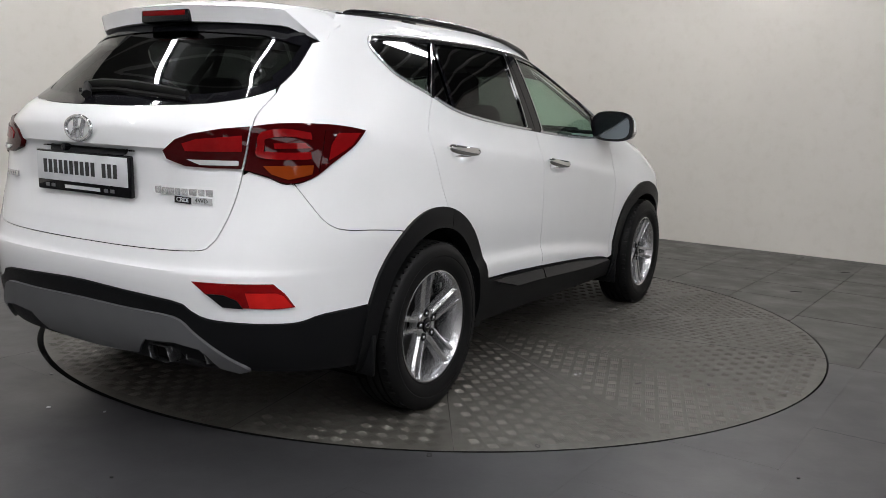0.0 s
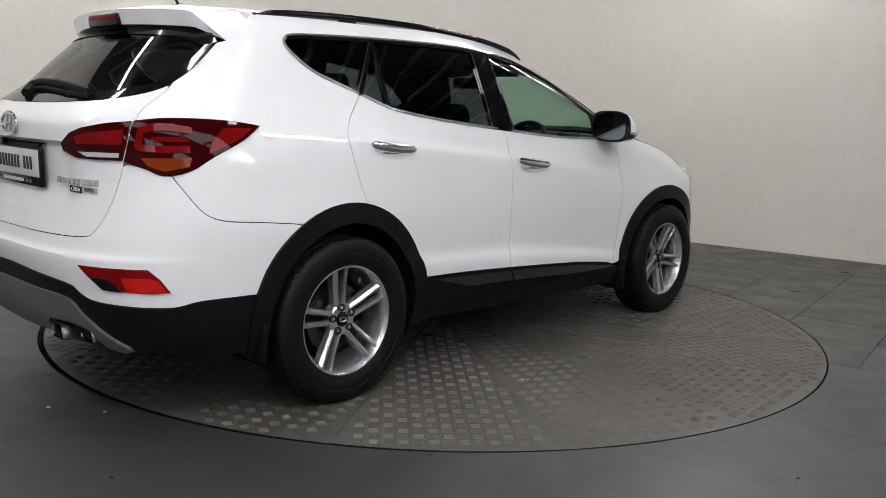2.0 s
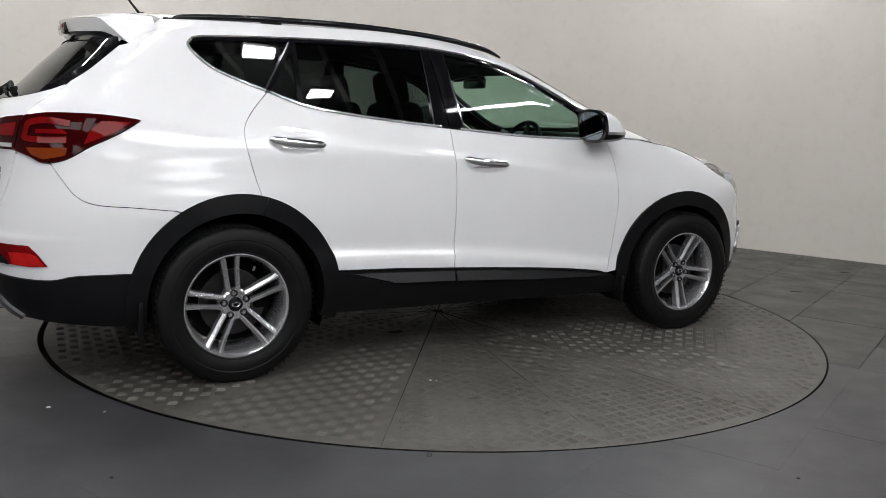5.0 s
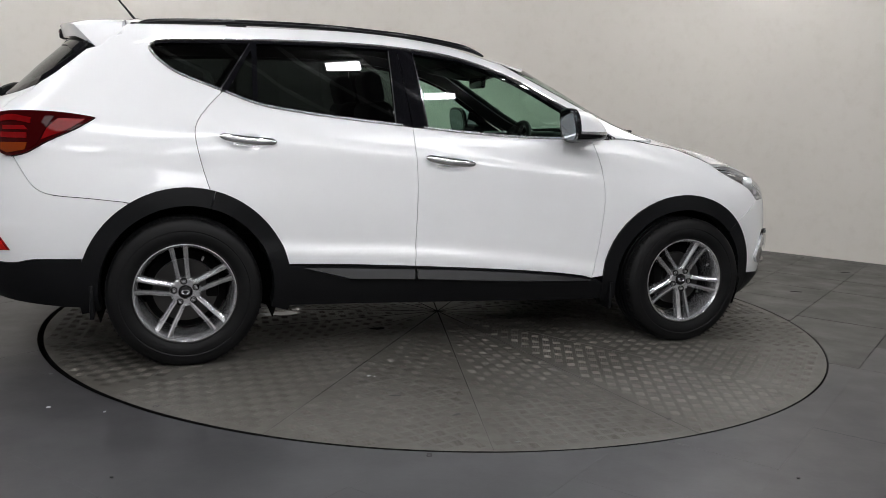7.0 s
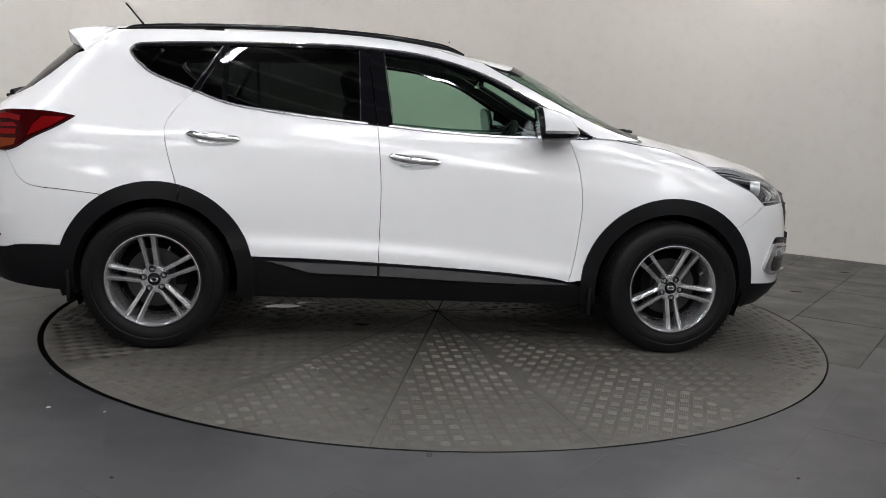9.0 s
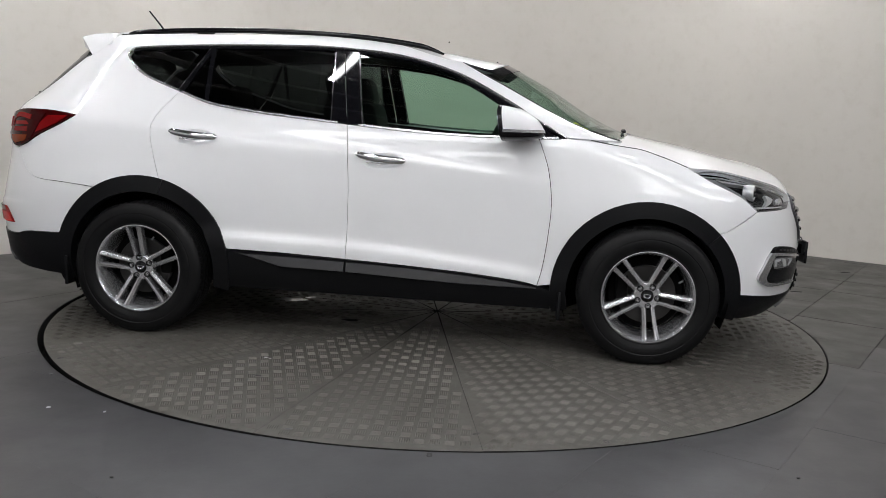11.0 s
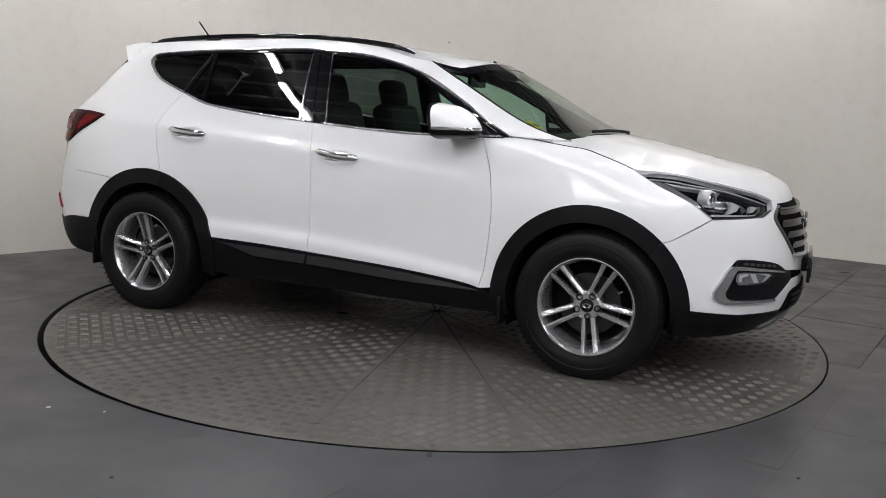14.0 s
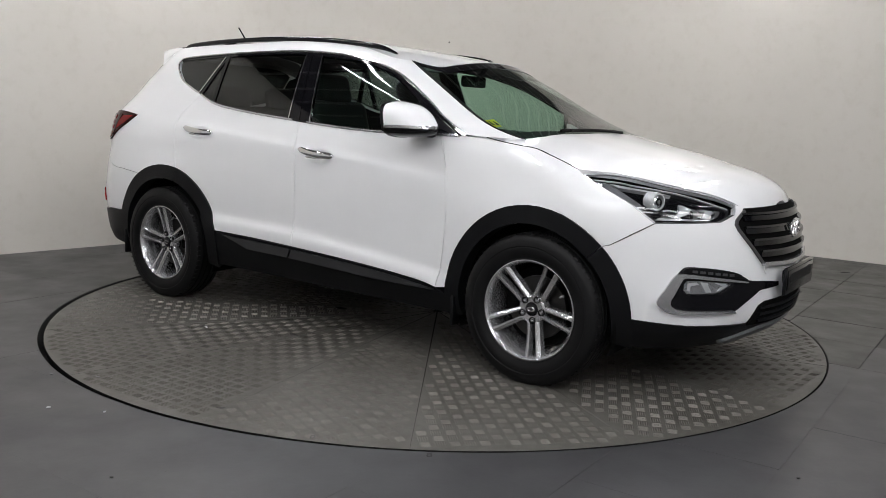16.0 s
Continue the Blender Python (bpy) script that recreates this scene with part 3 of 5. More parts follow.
def panel(name, outline, mapf, mat, parent, step=(0.05, 0.04), lift=0.0, flange=0.014, gap=0.0016, label="", sharp=35, back=False, fine=None):
    """A skin piece: the outline is filled with a grid, laid on the surface and given turned-in edges."""
    poly = shrink(outline, gap)
    bm = bmesh.new()
    bm.faces.new([bm.verts.new((u, v, 0)) for u, v in poly])
    us, vs = [p[0] for p in poly], [p[1] for p in poly]
    for ax, lo, hi, st in ((0, min(us), max(us), step[0]), (1, min(vs), max(vs), step[1])):
        n = max(int((hi - lo) / st), 1)
        cuts = [lo + (hi - lo) * i / n for i in range(1, n)]
        if fine:
            cuts += [fine[ax] + k * 0.01 for k in range(-16, 17, 1) if lo < fine[ax] + k * 0.01 < hi and abs(k) * 0.01 < fine[2 + ax]]
        for c in cuts:
            bmesh.ops.bisect_plane(bm, geom=bm.verts[:] + bm.edges[:] + bm.faces[:], dist=1e-5,
                                   plane_co=(c, 0, 0) if ax == 0 else (0, c, 0), plane_no=(1, 0, 0) if ax == 0 else (0, 1, 0))
    nrm = {}
    e = 0.004
    for v in bm.verts:
        u, w = v.co.x, v.co.y
        p = mapf(u, w)
        n = (mapf(u + e, w) - mapf(u - e, w)).cross(mapf(u, w + e) - mapf(u, w - e))
        n = n.normalized() if n.length > 1e-12 else Vector((0, 0, 1))
        if n.dot(p - Vector((p.x * 0.75, 0, 0.75))) < 0:
            n = -n
        v.co = p + n * lift
        nrm[v] = n
    bm.normal_update()
    if sum(f.normal.dot(nrm[f.verts[0]]) * f.calc_area() for f in bm.faces) < 0:
        bmesh.ops.reverse_faces(bm, faces=bm.faces[:])
    if back:
        dup = bmesh.ops.duplicate(bm, geom=bm.faces[:])
        for a, b in dup["vert_map"].items():
            if a in nrm:
                b.co = a.co - nrm[a] * (flange - 0.001)
        bf = [f for f in dup["geom"] if isinstance(f, bmesh.types.BMFace)]
        bmesh.ops.reverse_faces(bm, faces=bf)
        for f in bf:
            f.material_index = 1
        mat = [mat, TRIM_IN]
        backs = set(bf)
    if flange:
        edges = [ed for ed in bm.edges if len(ed.link_faces) == 1 and not (back and ed.link_faces[0] in backs)]
        src = {}
        for ed in edges:
            for v in ed.verts:
                src[tuple(round(c, 6) for c in v.co)] = nrm[v]
        r = bmesh.ops.extrude_edge_only(bm, edges=edges)
        for v in r["geom"]:
            if isinstance(v, bmesh.types.BMVert):
                n = src.get(tuple(round(c, 6) for c in v.co))
                if n:
                    v.co -= n * flange
        for ed in edges:
            if ed.is_valid:
                ed.smooth = False
    return part(name, bm, mat, parent, label, sharp=sharp)


def arc_pts(cx, cz, r, a0, a1, n=24):
    return [(cx + r * math.cos(radians(a0 + (a1 - a0) * i / n)), cz + r * math.sin(radians(a0 + (a1 - a0) * i / n))) for i in range(n + 1)]


WX, WZ, TYRE_R = 1.35, 0.350, 0.357
ARCH_R = 0.430
AX_R, AX_F = (-1.335, 0.365), (1.335, 0.352)

# side lines shared by neighbouring pieces (length, height)
BELT = curve([(-1.176, 1.299), (-1.005, 1.240), (-0.80, 1.208), (-0.556, 1.183), (-0.238, 1.157), (0.10, 1.132), (0.40, 1.120), (0.70, 1.121), (0.875, 1.126)])
R_SEAM = curve([(-1.170, 1.296), (-1.245, 1.215), (-1.291, 1.143), (-1.297, 1.074), (-1.266, 0.937), (-1.222, 0.800)])
B_SEAM = curve([(-0.240, 1.157), (-0.224, 0.98), (-0.216, 0.797), (-0.222, 0.461)])
F_SEAM = curve([(0.760, 1.123), (0.815, 0.972), (0.839, 0.796), (0.830, 0.62), (0.811, 0.466), (0.787, 0.368)])
LOW_R = [(-0.222, 0.455), (-0.55, 0.470), (-0.869, 0.478)]
LOW_F = curve([(0.787, 0.368), (0.70, 0.388), (0.456, 0.414), (0.12, 0.437), (-0.222, 0.455)], 4)


def below(line, lo, hi):
    return [p for p in line if lo <= p[0] <= hi]


def tail_qx(x, z):
    """The way round the tail at which the skin is x along."""
    lo, hi = 0.0, ARC * 1.3
    for _ in range(34):
        m = (lo + hi) / 2
        lo, hi = (m, hi) if TAIL(m, z).x < x else (lo, m)
    return lo


def nose_qx(x, z):
    lo, hi = 0.0, ARC * 1.3
    for _ in range(34):
        m = (lo + hi) / 2
        lo, hi = (m, hi) if NOSE(m, z).x > x else (lo, m)
    return lo


def both(half):
    """An outline across the centre line from its half with positive q."""
    return list(half) + [(-a, b) for a, b in reversed(half)]


def flip(poly, sgn):
    return [(sgn * a, b) for a, b in poly]


def strip(name, line, width, mapf, mat, parent, lift=0.004, label="", flange=0.008):
    """A narrow trim along a line; width to the line's left."""
    P = [Vector(p) for p in line]
    o = []
    for i, p in enumerate(P):
        d = (P[min(i + 1, len(P) - 1)] - P[max(i - 1, 0)]).normalized()
        o.append(tuple(p + Vector((-d.y, d.x)) * width))
    return panel(name, list(line) + o[::-1], mapf, mat, parent, step=(0.06, 0.06), lift=lift, flange=flange, gap=0.0, label=label)


def dented(base, cx, cz, rx, rz, depth):
    """A surface with an oval hollow pressed into it."""
    def f(u, v):
        p = base(u, v)
        r = ((u - cx) / rx) ** 2 + ((v - cz) / rz) ** 2
        if r < 1:
            p = p.copy()
            p.y -= math.copysign(depth * (1 - r) ** 1.5 * 1.3, p.y)
        return p
    return f


# outlines shared by neighbours
DLO_TOP = curve([(0.905, 1.133), (0.74, 1.222), (0.606, 1.303), (0.324, 1.445), (0.02, 1.529), (-0.299, 1.560), (-0.567, 1.566), (-1.016, 1.556), (-1.40, 1.537), (-1.482, 1.524)], 5)
DLO_REAR = curve([(-1.482, 1.524), (-1.505, 1.490), (-1.470, 1.440), (-1.395, 1.382), (-1.286, 1.337), (-1.176, 1.299)], 4)
QTR_SEAM = curve([(-1.62, 0.780), (-1.778, 0.795), (-1.89, 0.803), (-1.955, 0.817), (-2.000, 0.847), (-2.036, 0.897), (TAIL(0.80, 0.974).x, 0.974)], 4)
LAMP_LOW = curve([(0.639, 1.014), (0.716, 0.992), (0.775, 0.970), (0.873, 0.987), (0.989, 1.043), (1.128, 1.099), (1.232, 1.152)], 4)
LAMP_TOP = curve([(1.232, 1.154), (1.041, 1.171), (0.815, 1.172), (0.690, 1.158)], 4)
TG_SIDE = curve([(0.745, 1.280), (0.716, 1.23), (0.696, 1.189), (0.688, 1.156), (0.662, 1.08), (0.637, 1.012), (0.616, 0.953), (0.592, 0.887), (0.565, 0.817), (0.535, 0.762), (0.483, 0.737), (0.247, 0.728), (0.0, 0.726)], 4)
GLASS_LOW = curve([(0.0, 1.216), (0.20, 1.216), (0.447, 1.228), (0.556, 1.241), (0.660, 1.264), (0.741, 1.294)], 4)
GLASS_SIDE = curve([(0.741, 1.297), (0.822, 1.365), (0.868, 1.470)], 4)
HL_TOP = curve([(0.998, 0.990), (0.90, 0.996), (0.811, 0.990), (0.679, 0.957), (0.506, 0.915), (0.432, 0.881)], 4)
HL_LOW = curve([(0.892, 0.798), (0.978, 0.867), (1.000, 0.934), (0.998, 0.990)], 4)
HL_IN = [(0.432, 0.881), (0.470, 0.835), (0.572, 0.806), (0.742, 0.801), (0.892, 0.798)]


WS_EDGE = curve([(0.850, 1.124), (0.885, 1.142), (0.908, 1.193), (0.838, 1.306), (0.774, 1.419), (0.718, 1.512)], 4)


def screen_top(q):
    """Height at which the windscreen meets the roof's sheet."""
    z = 1.54
    for _ in range(40):
        p = NOSE(q, z)
        z = 0.6 * z + 0.4 * ROOF(p.x, abs(p.y)).z
    return (q, z)


WS_TOP = curve([(0.718, 1.512), screen_top(0.62), screen_top(0.50), screen_top(0.30), screen_top(0.12), screen_top(0.0)], 4)


def bonnet_edge():
    """Where the bonnet's sheet meets the flank: length, half width, height."""
    out = []
    for x in (1.13, 1.20, 1.28, 1.36, 1.44, 1.51):
        z = 1.08
        for _ in range(40):
            z = 0.5 * z + 0.5 * HOOD(x, side_y(x, z)).z
        out.append((x, side_y(x, z), z))
    return out


def roof_edge():
    """Where the roof's sheet meets the flank."""
    out = []
    for x in (-1.60, -1.40, -1.10, -0.80, -0.50, -0.20, 0.0, 0.15, 0.24):
        z = 1.60
        for _ in range(60):
            z = 0.5 * z + 0.5 * ROOF(x, side_y(x, z)).z
        out.append((x, side_y(x, z), z))
    return out


BON_EDGE, ROOF_EDGE = bonnet_edge(), roof_edge()


def lamp_side(line):
    """A line round the tail as length and height on the flank."""
    return [(TAIL(q, z).x, z) for q, z in line]


def build_body(car):
    for sgn in (-1, 1):
        S = SIDE(sgn)
        # rear door
        arch = [p for p in arc_pts(*AX_R, ARCH_R, 12, 80) if p[0] > -1.225 and p[1] > 0.47]
        o = R_SEAM[::-1] + below(BELT, -1.16, -0.25) + B_SEAM + LOW_R + arch
        D = dented(S, -1.055, 1.062, 0.115, 0.042, 0.020)
        rd = panel("rear_door", o, D, WHITE, car, step=(0.05, 0.018), flange=0.03, back=True, fine=(-1.055, 1.062, 0.12, 0.045))
        # front door
        o = B_SEAM[::-1] + below(BELT, -0.23, 0.75) + F_SEAM + LOW_F[1:]
        D = dented(S, -0.045, 0.978, 0.115, 0.042, 0.020)
        fd = panel("front_door", o, D, WHITE, car, step=(0.05, 0.018), flange=0.03, back=True, fine=(-0.045, 0.978, 0.12, 0.045))
        for door, x0, z0, x1, z1 in ((rd, -1.190, 1.088, -0.925, 1.066), (fd, -0.180, 1.008, 0.083, 0.982)):
            build_handle(door, S, sgn, x0, z0, x1, z1)
        # front wing
        arch = [p for p in arc_pts(*AX_F, ARCH_R + 0.02, 46, 176) if p[1] > 0.36]
        low = [(NOSE(q, z).x, z) for q, z in reversed(HL_LOW)]
        o = F_SEAM[::-1] + [(0.80, 1.124), (0.905, 1.128), (1.00, 1.123)] + curve([(x, z) for x, y, z in BON_EDGE], 3)
        o += low + [(1.716, 0.694)] + arch
        panel("front_wing", o, S, WHITE, car, flange=0.03, back=True)
        # dark strip paints the shade in the gap between bonnet and wing
        line = [(1.02, 1.126)] + curve([(x, z) for x, y, z in BON_EDGE], 3)
        strip("bonnet_seal", line, 0.0012, S, SEALING, car, lift=0.001, flange=0.004)
        # rear quarter with its pillar up to the roof
        up = lamp_side(TG_SIDE[:13])
        gl = lamp_side(GLASS_SIDE)
        o = QTR_SEAM + lamp_side(LAMP_LOW[9:]) + lamp_side(LAMP_TOP) + up[::-1][1:] + gl[1:]
        o += [(-1.715, 1.490), (-1.66, 1.545), (-1.625, 1.58)]
        o += curve([(x, z) for x, y, z in ROOF_EDGE], 3) + [(NOSE(q, z).x, z) for q, z in reversed(WS_EDGE)]
        o += [(1.00, 1.127), (0.93, 1.131)]
        o += DLO_TOP + DLO_REAR[1:]
        o += R_SEAM[1:] + [p for p in arc_pts(*AX_R, ARCH_R, 76, 110) if p[1] < 0.79]
        o += [(-1.53, 0.765)]
        panel("quarter_panel", o, S, WHITE, car, step=(0.05, 0.03), flange=0.03, back=True)


def build_handle(door, S, sgn, x0, z0, x1, z1):
    bm = bmesh.new()
    n, k = 16, 12
    rings = []
    for i in range(n + 1):
        t = i / n
        x, z = x0 + (x1 - x0) * t, z0 + (z1 - z0) * t - 0.006 * math.sin(t * math.pi)
        y = side_y(x, z) + 0.004 + 0.026 * math.sin(math.pi * min(max(t, 0.02), 0.98)) ** 0.45
        h = 0.020 * (0.75 + 0.25 * math.sin(math.pi * (0.15 + 0.7 * t))) * (1 if 0 < i < n else 0.35)
        w = 0.010
        rings.append([bm.verts.new((x, sgn * (y + w * math.cos(2 * math.pi * j / k)), z + h * math.sin(2 * math.pi * j / k))) for j in range(k)])
    for a, b in zip(rings, rings[1:]):
        for j in range(k):
            bm.faces.new((a[j], a[(j + 1) % k], b[(j + 1) % k], b[j]))
    bm.faces.new(rings[0])
    bm.faces.new(rings[-1])
    bmesh.ops.recalc_face_normals(bm, faces=bm.faces)
    h = part("handle", bm, CHROME, door, "chrome door handle")
    o = [((x0 + x1) / 2 + 0.075 * math.cos(a * math.pi / 9), (z0 + z1) / 2 - 0.028 + 0.006 * math.sin(a * math.pi / 9)) for a in range(18)]
    panel("grip", o, S, BRIGHT, h, step=(0.03, 0.03), lift=0.016, flange=0.014, gap=0)


def build_windows(car):
    for sgn in (-1, 1):
        S = SIDE(sgn)
        inset = [(x + 0.004, z - 0.020) for x, z in DLO_TOP[1:]]
        o = DLO_TOP[1:] + inset[::-1]
        panel("upper_window_frame", o, S, GLOSS_BK, car, step=(0.06, 0.03), lift=-0.003, flange=0.02, gap=0)
        def pane(name, pts, mat, lift=-0.006):
            panel(name, pts, S, mat, car, step=(0.03, 0.025), lift=lift, flange=0, gap=0)
        pane("quarter_window", [(-1.488, 1.495), (-1.452, 1.440), (-1.385, 1.387), (-1.285, 1.341), (-1.185, 1.306), (-1.040, 1.533), (-1.253, 1.526), (-1.435, 1.512)], GLASS_R)
        pane("fixed_window", [(-1.150, 1.292), (-1.024, 1.258), (-1.026, 1.525)], GLASS_R)
        pane("rear_door_window", curve([(-1.006, 1.246), (-0.866, 1.224), (-0.552, 1.186), (-0.325, 1.168)], 3) + [(-0.342, 1.535), (-0.565, 1.543), (-1.006, 1.530)], GLASS_R)
        pane("front_door_window", curve([(-0.160, 1.152), (0.2, 1.128), (0.600, 1.114)], 3) + curve([(0.605, 1.270), (0.447, 1.362), (0.302, 1.440), (0.088, 1.502), (-0.10, 1.524), (-0.213, 1.531)], 3), GLASS_F)
        def post(name, pts, label=""):
            panel(name, pts, S, GLOSS_BK, car, step=(0.04, 0.05), lift=0.0, flange=0.02, gap=0.001, label=label)
        post("window_divider", [(-1.030, 1.264), (-1.004, 1.252), (-1.004, 1.540), (-1.030, 1.540)])
        post("window_post", [(-1.186, 1.302), (-1.150, 1.294), (-1.012, 1.540), (-1.040, 1.540)])
        post("door_pillar", [(-0.330, 1.166), (-0.241, 1.158), (-0.296, 1.543), (-0.345, 1.543)])
        post("door_pillar", [(-0.238, 1.157), (-0.160, 1.151), (-0.218, 1.539), (-0.293, 1.543)])
        post("mirror_corner", [(0.600, 1.113), (0.875, 1.122), (0.745, 1.198), (0.606, 1.285)], "black triangle at the mirror foot")
        post("window_rail", [(0.606, 1.262), (0.74, 1.190), (0.735, 1.215), (0.606, 1.291), (0.447, 1.376), (0.302, 1.450), (0.088, 1.512), (-0.213, 1.540), (-0.213, 1.529), (0.088, 1.500), (0.302, 1.438), (0.447, 1.360)])
        strip("belt_trim", below(BELT, -1.16, -0.25), 0.009, S, BRIGHT, car, lift=0.006, label="chrome belt strip")
        strip("belt_trim", below(BELT, -0.235, 0.87), 0.009, S, BRIGHT, car, lift=0.006, label="chrome belt strip")
        strip("window_trim", DLO_TOP, 0.006, S, BRIGHT, car, lift=0.005, label="chrome window strip")
        strip("window_trim", DLO_REAR, 0.009, S, BRIGHT, car, lift=0.005, label="chrome window strip")
        strip("pillar_trim", [(-0.345, 1.535), (-0.331, 1.176)], 0.006, S, CHROME, car, lift=0.004)
        strip("pillar_trim", [(-0.216, 1.530), (-0.161, 1.156)], 0.006, S, CHROME, car, lift=0.004)
        strip("pillar_trim", [(-1.040, 1.533), (-1.178, 1.312)], 0.006, S, CHROME, car, lift=0.004)
    # windscreen
    panel("windscreen", WS_EDGE + WS_TOP[1:] + [(-q, z) for q, z in reversed(WS_TOP[1:-1])] + [(-q, z) for q, z in reversed(WS_EDGE)] + [(-0.78, 1.136), (-0.6, 1.142), (-0.4, 1.146), (0, 1.148), (0.4, 1.146), (0.6, 1.142), (0.78, 1.136)], NOSE, GLASS_W, car, step=(0.07, 0.04), lift=-0.004, flange=0, gap=0)
    top = WS_TOP + [(-q, z) for q, z in reversed(WS_TOP[:-1])]
    panel("windscreen_band", top + [(q * 1.01, z - 0.030) for q, z in reversed(top)], NOSE, GLOSS_BK, car, step=(0.05, 0.03), lift=-0.002, flange=0, gap=0, label="black band along the windscreen's top")
    for s in (-1, 1):
        strip("windscreen_seal", flip(WS_EDGE, s), 0.012 * s, NOSE, SEALING, car, lift=0.001)
        inner = [NOSE(s * q * 0.955, z - 0.012) + Vector((-0.03, 0, -0.012)) for q, z in WS_EDGE[6:]]
        part("pillar_lining", tube_bm(inner, 0.016, 8), TRIM_IN, car)
    strip("cowl", [(0.84, 1.140), (0.6, 1.152), (0.3, 1.158), (0, 1.160), (-0.3, 1.158), (-0.6, 1.152), (-0.84, 1.140)], -0.020, NOSE, SEALING, car, lift=-0.012, label="black cowl under the windscreen")
    # wiper
    w = part("wiper", tube_bm([NOSE(q, z) + Vector((0.008, 0, 0.010)) for q, z in ((0.16, 1.154), (0.06, 1.160), (-0.14, 1.164), (-0.38, 1.160))], 0.007, 6, 1.2), SEALING, car, "black windscreen wiper")
    part("blade", tube_bm([NOSE(q, z) + Vector((0.008, 0, 0.008)) for q, z in ((0.12, 1.160), (0.0, 1.164), (-0.22, 1.166), (-0.46, 1.160))], 0.006, 6, 1.5), SEALING, w)
    st = panel("sticker", [(-0.850, 1.215), (-0.765, 1.222), (-0.800, 1.188), (-0.905, 1.178)], NOSE, YELLOW, car, step=(0.05, 0.05), lift=-0.010, flange=0, gap=0, label="yellow windscreen sticker")
    for k in (0, 1):
        q = -0.850 + 0.036 * k
        panel("sticker_mark", [(q - 0.016, 1.191), (q + 0.010, 1.191), (q + 0.010, 1.209), (q + 0.002, 1.209)], NOSE, GREY_MARK, st, step=(0.05, 0.05), lift=-0.006, flange=0, gap=0)


def build_front(car):
    # bonnet meets the lamps and the grille
    edge = [(NOSE(q, z).x, abs(NOSE(q, z).y)) for q, z in HL_TOP[5:]]
    nose = [(NOSE(q, 0.866).x + 0.009, abs(NOSE(q, 0.866).y)) for q in (0.39, 0.30, 0.20, 0.10, 0.0)]
    half = curve([(1.285, 0.0), (1.27, 0.3), (1.205, 0.58), (1.105, 0.795)], 4) + curve([(x, y) for x, y, z in BON_EDGE], 3) + edge + nose
    panel("bonnet", both([(x, y) for x, y in half][:0]) or half + [(x, -y) for x, y in reversed(half)], HOOD, WHITE, car, step=(0.025, 0.03), flange=0.03, back=True)
    # bumper
    half = [(0, 0.860), (0.39, 0.862), (0.428, 0.878)] + HL_IN[1:] + [(nose_qx(1.716, 0.694), 0.694)]
    ar = [p for p in arc_pts(*AX_F, ARCH_R + 0.02, 46, 2) if p[1] > 0.36]
    half += [(nose_qx(x, z), z) for x, z in ar] + [(nose_qx(1.79, 0.375), 0.372), (0.968, 0.366), (0.726, 0.343), (0.40, 0.333), (0, 0.333)]
    bp = panel("front_bumper", both(half), NOSE, WHITE, car, step=(0.045, 0.03), flange=0.03, back=True)
    half = [(0, 0.345), (0.40, 0.345), (0.726, 0.352), (0.968, 0.372), (nose_qx(1.78, 0.378), 0.376), (nose_qx(1.80, 0.25), 0.245), (0.9, 0.235), (0.5, 0.235), (0, 0.24)]
    panel("front_lower_bumper", both(half), NOSE, BLACK_PL, car, step=(0.05, 0.04), lift=0.006, flange=0.05, label="black lower front bumper")
    # grille
    g = [(0, 0.860), (0.394, 0.860), (0.485, 0.793), (0.41, 0.69), (0.330, 0.612), (0, 0.600)]
    gr = panel("grille", both(g), NOSE, DARK, car, step=(0.05, 0.03), lift=0.003, flange=0.01, gap=0, label="black grille with dark chrome slats")
    rim = curve([(0.405, 0.852), (0.493, 0.793), (0.41, 0.685), (0.335, 0.607)], 4)
    for s in (-1, 1):
        strip("grille_frame", flip(rim, s), -0.010 * s, NOSE, ALLOY_DK, gr, lift=0.012, flange=0.02)
    strip("grille_frame", [(0.345, 0.606), (0.15, 0.596), (0, 0.594), (-0.15, 0.596), (-0.345, 0.606)], -0.018, NOSE, ALLOY, gr, lift=0.022, flange=0.02)
    for z, e in ((0.806, 0.435), (0.752, 0.445), (0.698, 0.405), (0.646, 0.355)):
        line = [(-e, z), (-e / 2, z - 0.004), (0, z - 0.006), (e / 2, z - 0.004), (e, z)]
        strip("grille_slat", line, 0.030, NOSE, GLOSS_BK, gr, lift=0.012, flange=0.022)
        strip("slat_edge", [(q, w + 0.022) for q, w in line], 0.009, NOSE, SMOKED, gr, lift=0.019, flange=0.012)
    badge(car, NOSE(0, 0.755) + Vector((0.022, 0, 0)), 90, 0.075, 0.040)
    # lower grille and skid plate
    lg = panel("lower_grille", both([(0, 0.445), (0.30, 0.440), (0.345, 0.425), (0.40, 0.338), (0, 0.325)]), NOSE, DARK, car, step=(0.06, 0.03), lift=0.009, flange=0.01, gap=0)
    for z in (0.35, 0.38, 0.41):
        strip("grille_slat", [(-0.34, z), (0, z), (0.34, z)], 0.010, NOSE, BLACK_PL, lg, lift=0.018, flange=0.02)
    panel("front_skid_plate", both([(0, 0.322), (0.28, 0.318), (0.38, 0.300), (0.50, 0.262), (0.42, 0.254), (0.30, 0.280), (0, 0.288)]), NOSE, SILVER, car, step=(0.05, 0.03), lift=0.020, flange=0.03, label="satin silver skid plate")
    # number plate
    pl = part("front_plate", box_bm((0.016, 0.52, 0.125), (2.304, 0, 0.528), 0.004), GLOSS_BK, car, "black front number plate holder")
    part("plate_face", box_bm((0.004, 0.48, 0.09), (2.314, 0, 0.533), 0.001), GLOSS_BK, pl)
